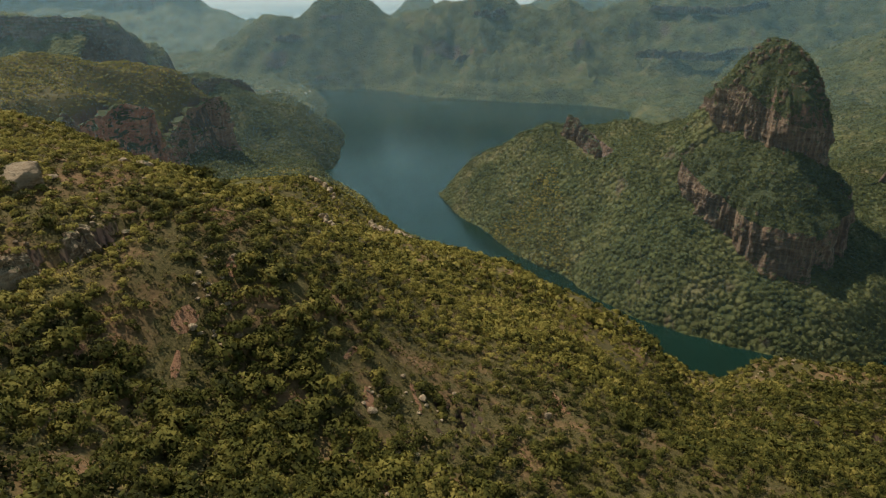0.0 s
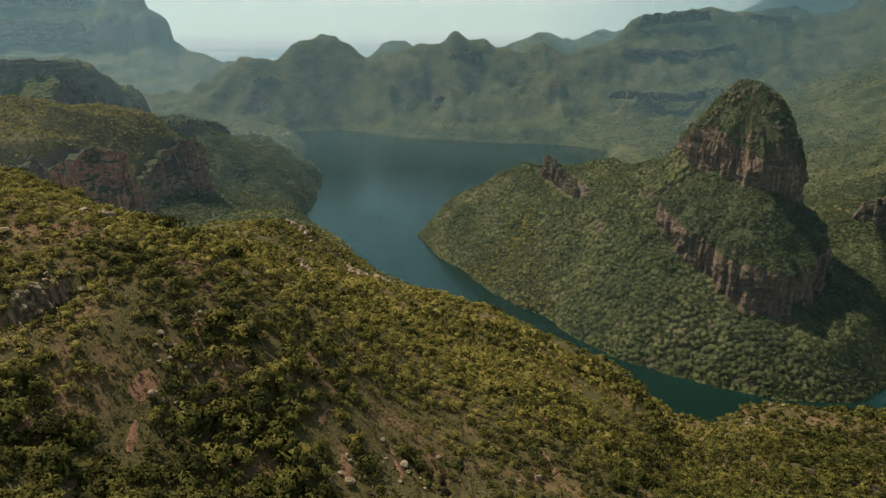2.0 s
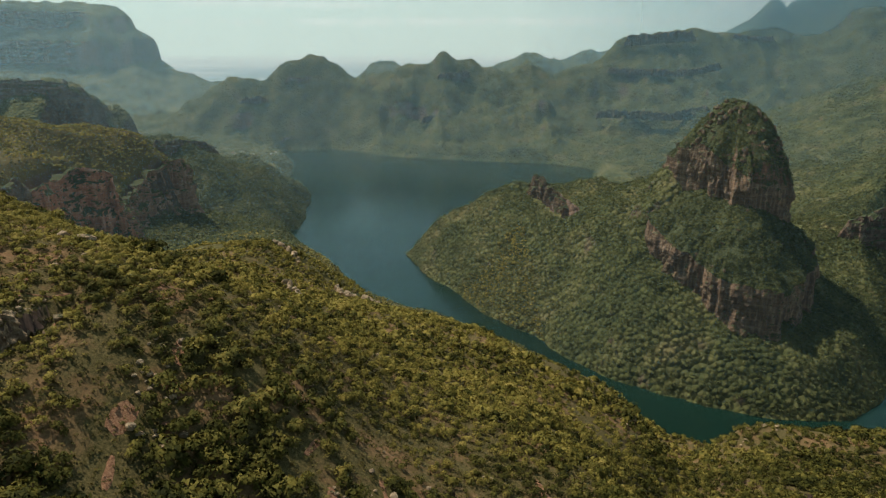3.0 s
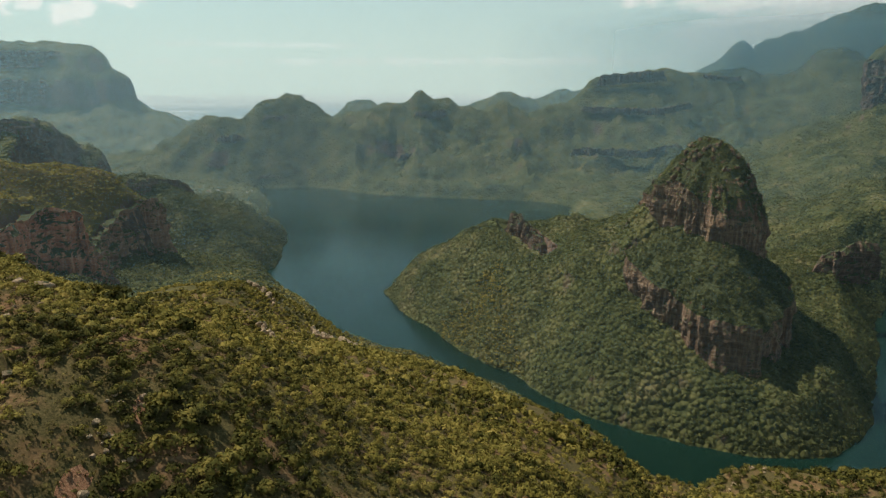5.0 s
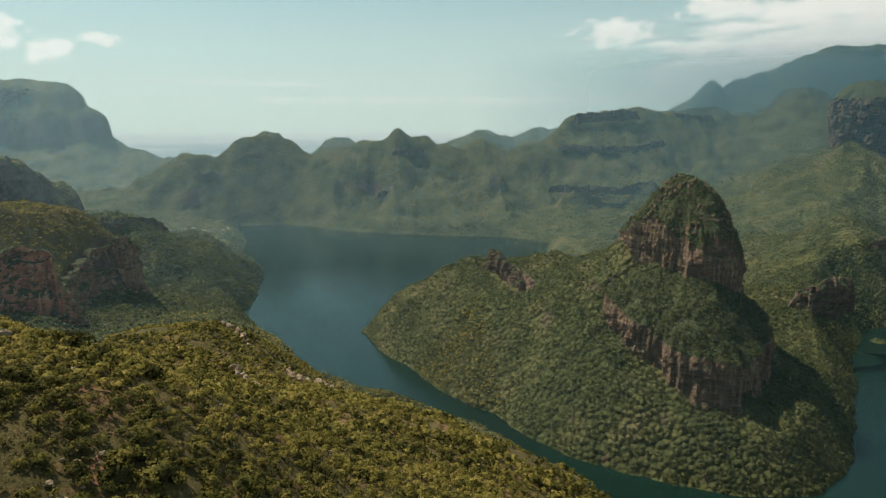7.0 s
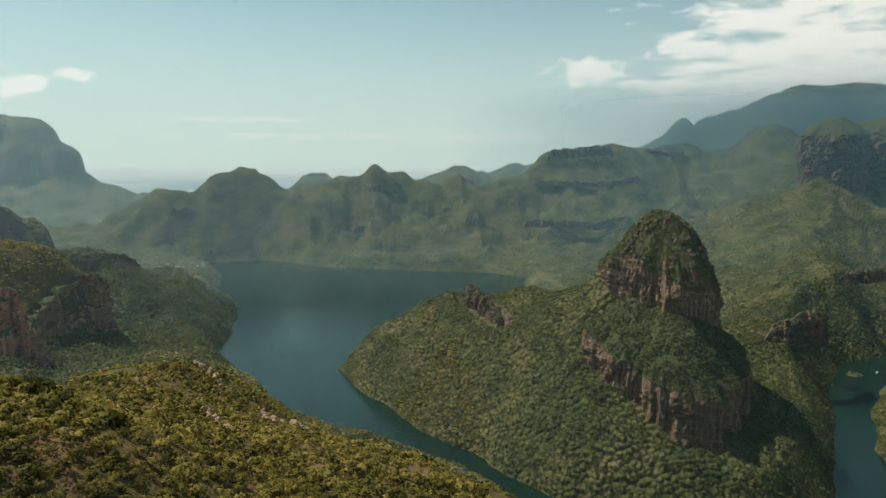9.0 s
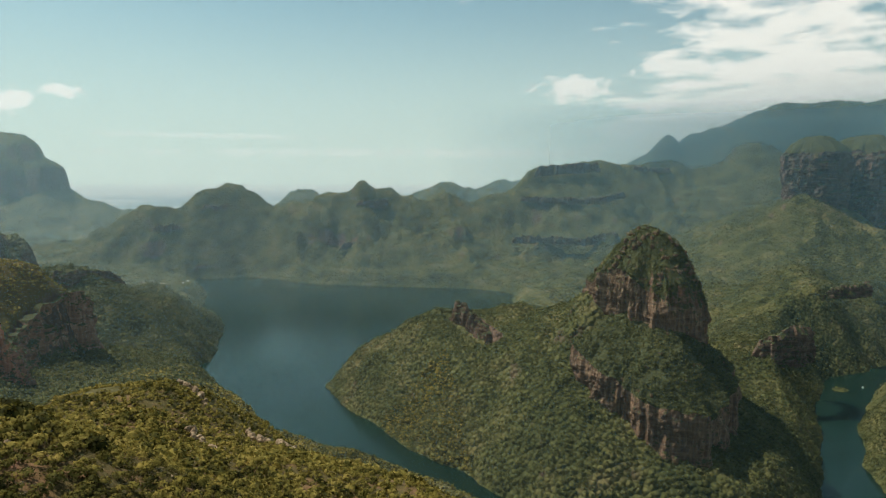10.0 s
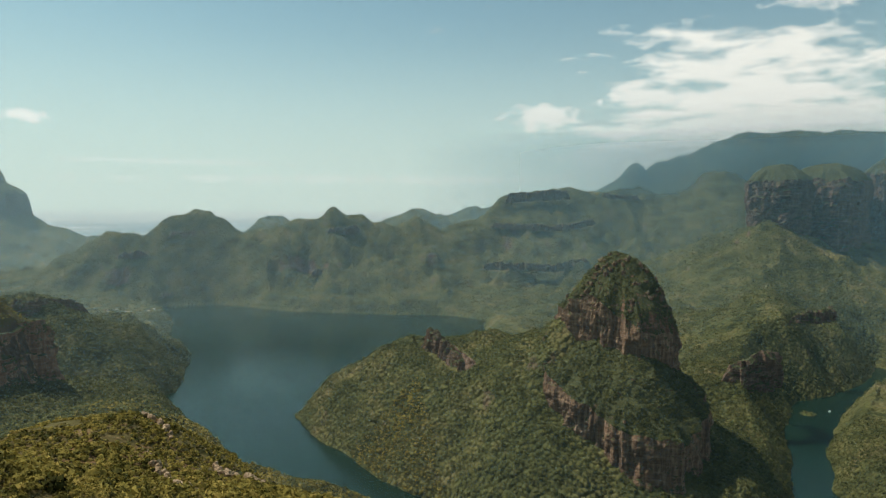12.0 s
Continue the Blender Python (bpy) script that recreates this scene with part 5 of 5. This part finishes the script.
PATHS = [[(-109, 216), (-107, 210), (-105, 202), (-103, 196), (-101, 191)], [(-92, 185), (-91, 190), (-89, 198), (-87, 204)], [(-101, 193), (-96, 194), (-92, 199)], [(118, 212), (110, 199), (106, 192), (95, 175)], [(184, 277), (172, 258), (163, 244)], [(157, 236), (150, 228)]]
for k, line in enumerate(PATHS):
    drape("path", line, 1.1 if k < 3 else 1.7, MAT_SOIL, "narrow trodden path of bare reddish soil", "path", 200 + k)
SCARS = [([(-63, 195), (-61, 186)], 3.2), ([(-67, 181), (-62, 180), (-57, 177)], 3.4), ([(-67, 171), (-71, 164)], 4.5), ([(-68, 158), (-67, 150)], 2.2), ([(-86, 146), (-85, 140)], 2.2), ([(-60, 171), (-58, 164)], 2),
         ([(-14, 146), (-13, 130)], 3.5), ([(-22, 172), (-19, 163)], 2.2), ([(-9, 184), (-6, 172)], 2.2), ([(-26, 186), (-29, 178)], 2), ([(92, 246), (84, 224)], 2.2), ([(100, 225), (90, 203)], 2.0), ([(-78, 226), (-75, 216)], 2),
         ([(-70, 386), (-59, 338)], 3), ([(-47, 480), (-38, 430)], 3), ([(40, 215), (44, 200)], 2.4)]
for k, (line, w) in enumerate(SCARS):
    drape("soil_scar", line, w, MAT_SOIL, "bare slip of reddish soil and rubble on the slope", "soil", 230 + k)


# ---- lodge on the promontory ----
def plain_material(name, colour, rough=0.8):
    m, nt, N, L, bsdf = material(name)
    tc = N("ShaderNodeTexCoord")
    c = colour
    r = ramp(N, L, noise_node(N, L, tc.outputs["Object"], 1.5, 4).outputs[0], [(0.3, tuple(0.8 * v for v in c)), (0.7, c)])
    L(r.outputs[0], bsdf.inputs["Base Color"])
    bsdf.inputs["Roughness"].default_value = rough
    return m


MAT_WALL = plain_material("cream_plaster", (0.75, 0.70, 0.60))
MAT_ROOF = plain_material("pale_thatch", (0.46, 0.38, 0.26), 0.9)
MAT_DARK = plain_material("dark_opening", (0.05, 0.05, 0.05), 0.4)
MAT_HULL = plain_material("white_hull", (0.8, 0.8, 0.78), 0.4)


def box_mesh(name, sx, sy, sz, mat, bevel=0.05):
    bm = bmesh.new()
    bmesh.ops.create_cube(bm, size=1.0)
    for v in bm.verts:
        v.co.x, v.co.y, v.co.z = v.co.x * sx, v.co.y * sy, (v.co.z + 0.5) * sz
    bmesh.ops.bevel(bm, geom=bm.edges[:], offset=bevel, segments=1, affect="EDGES")
    me = bpy.data.meshes.new(name)
    bm.to_mesh(me)
    bm.free()
    me.materials.append(mat)
    return me


def roof_mesh(sx, sy, rise):
    """Gable roof with eaves."""
    x, y = sx / 2 + 0.6, sy / 2 + 0.6
    v = [(-x, -y, 0), (x, -y, 0), (x, y, 0), (-x, y, 0), (-x, 0, rise), (x, 0, rise), (-x, -y, 0.25), (x, -y, 0.25), (x, y, 0.25), (-x, y, 0.25), (-x, 0, rise + 0.25), (x, 0, rise + 0.25)]
    f = [(6, 7, 11, 10), (8, 9, 10, 11), (1, 0, 4, 5), (3, 2, 5, 4), (0, 1, 7, 6), (2, 3, 9, 8), (0, 6, 10, 4), (3, 4, 10, 9), (1, 5, 11, 7), (2, 8, 11, 5)]
    return mesh_from("roof", v, f, MAT_ROOF, False)


def house(x, y, turn, sx, sy):
    h = empty("house", "small cream holiday house with a thatched gable roof", "house", "lodge houses on the promontory")
    part("wall", box_mesh("wall", sx, sy, 3.4, MAT_WALL), h)
    roof = part("roof", roof_mesh(sx, sy, 2.6), h, "pale thatched roof")
    roof.location = (0, 0, 3.42)
    for k in range(3):
        w = part("window", box_mesh("window", 1.6, 0.12, 1.3, MAT_DARK, 0.02), h, "dark window")
        w.location = (sx * (k - 1) * 0.3, -sy / 2 - 0.03, 1.1)
    z = float(height(np.array([x]), np.array([y]))[0])
    h.matrix_basis = pose(x, y, z - 0.3, 0, 0, turn)
    return h


for x, y, a, sx, sy in ((-640, 2650, 12, 16, 9), (-622, 2640, -25, 12, 8), (-606, 2655, 30, 13, 8), (-590, 2668, 5, 11, 8), (-655, 2668, 60, 12, 8), (-575, 2652, -10, 12, 8), (-628, 2690, 20, 14, 8), (-520, 2690, 10, 9, 7), (-500, 2680, -15, 9, 7)):
    house(x, y, a, 0.75 * sx, 0.8 * sy)
drape("track", [(-660, 2655), (-600, 2650), (-560, 2660)], 14, MAT_SOIL, "pale bare yard of soil round the lodge houses", "yard", 260)
drape("track", [(-760, 3090), (-745, 3040), (-735, 2990)], 9, MAT_SOIL, "pale dirt track climbing from the far shore", "track", 261)


def boat(x, y, turn):
    b = empty("boat", "small white tour boat moored on the lake", "boat")
    st = np.array([-3.4, -2.0, 0.5, 2.4, 3.6])
    hw = np.array([1.0, 1.2, 1.2, 0.8, 0.05])
    rows = [np.stack([st, hw * s, 0.9 + 0 * st + z], -1) for s, z in ((1, 0), (0.7, -0.9), (-0.7, -0.9), (-1, 0))]
    part("hull", mesh_from("hull", np.concatenate(rows), grid_faces(4, 5), MAT_HULL, False), b)
    part("deck", mesh_from("deck", np.concatenate([np.stack([st, hw * s, 0.85 + 0 * st], -1) for s in (1, -1)]), grid_faces(2, 5), MAT_WALL, False), b)
    roof = part("canopy", box_mesh("canopy", 4.0, 2.2, 0.12, MAT_HULL), b, "flat white canopy")
    roof.location = (-0.8, 0, 2.6)
    for dx in (-2.5, 0.9):
        for dy in (-0.95, 0.95):
            post = part("post", box_mesh("post", 0.08, 0.08, 1.8, MAT_HULL, 0.01), b)
            post.location = (dx, dy, 0.85)
    b.matrix_basis = pose(x, y, 0.05, 0, 0, turn)
    return b


boat(1068, 1236, 20)
pillars("red_crag", [(800, 862, 14), (822, 895, 20), (842, 918, 24), (868, 940, 28)], 12, 15, 10, "dark red broken rock above the lake shore", 131)
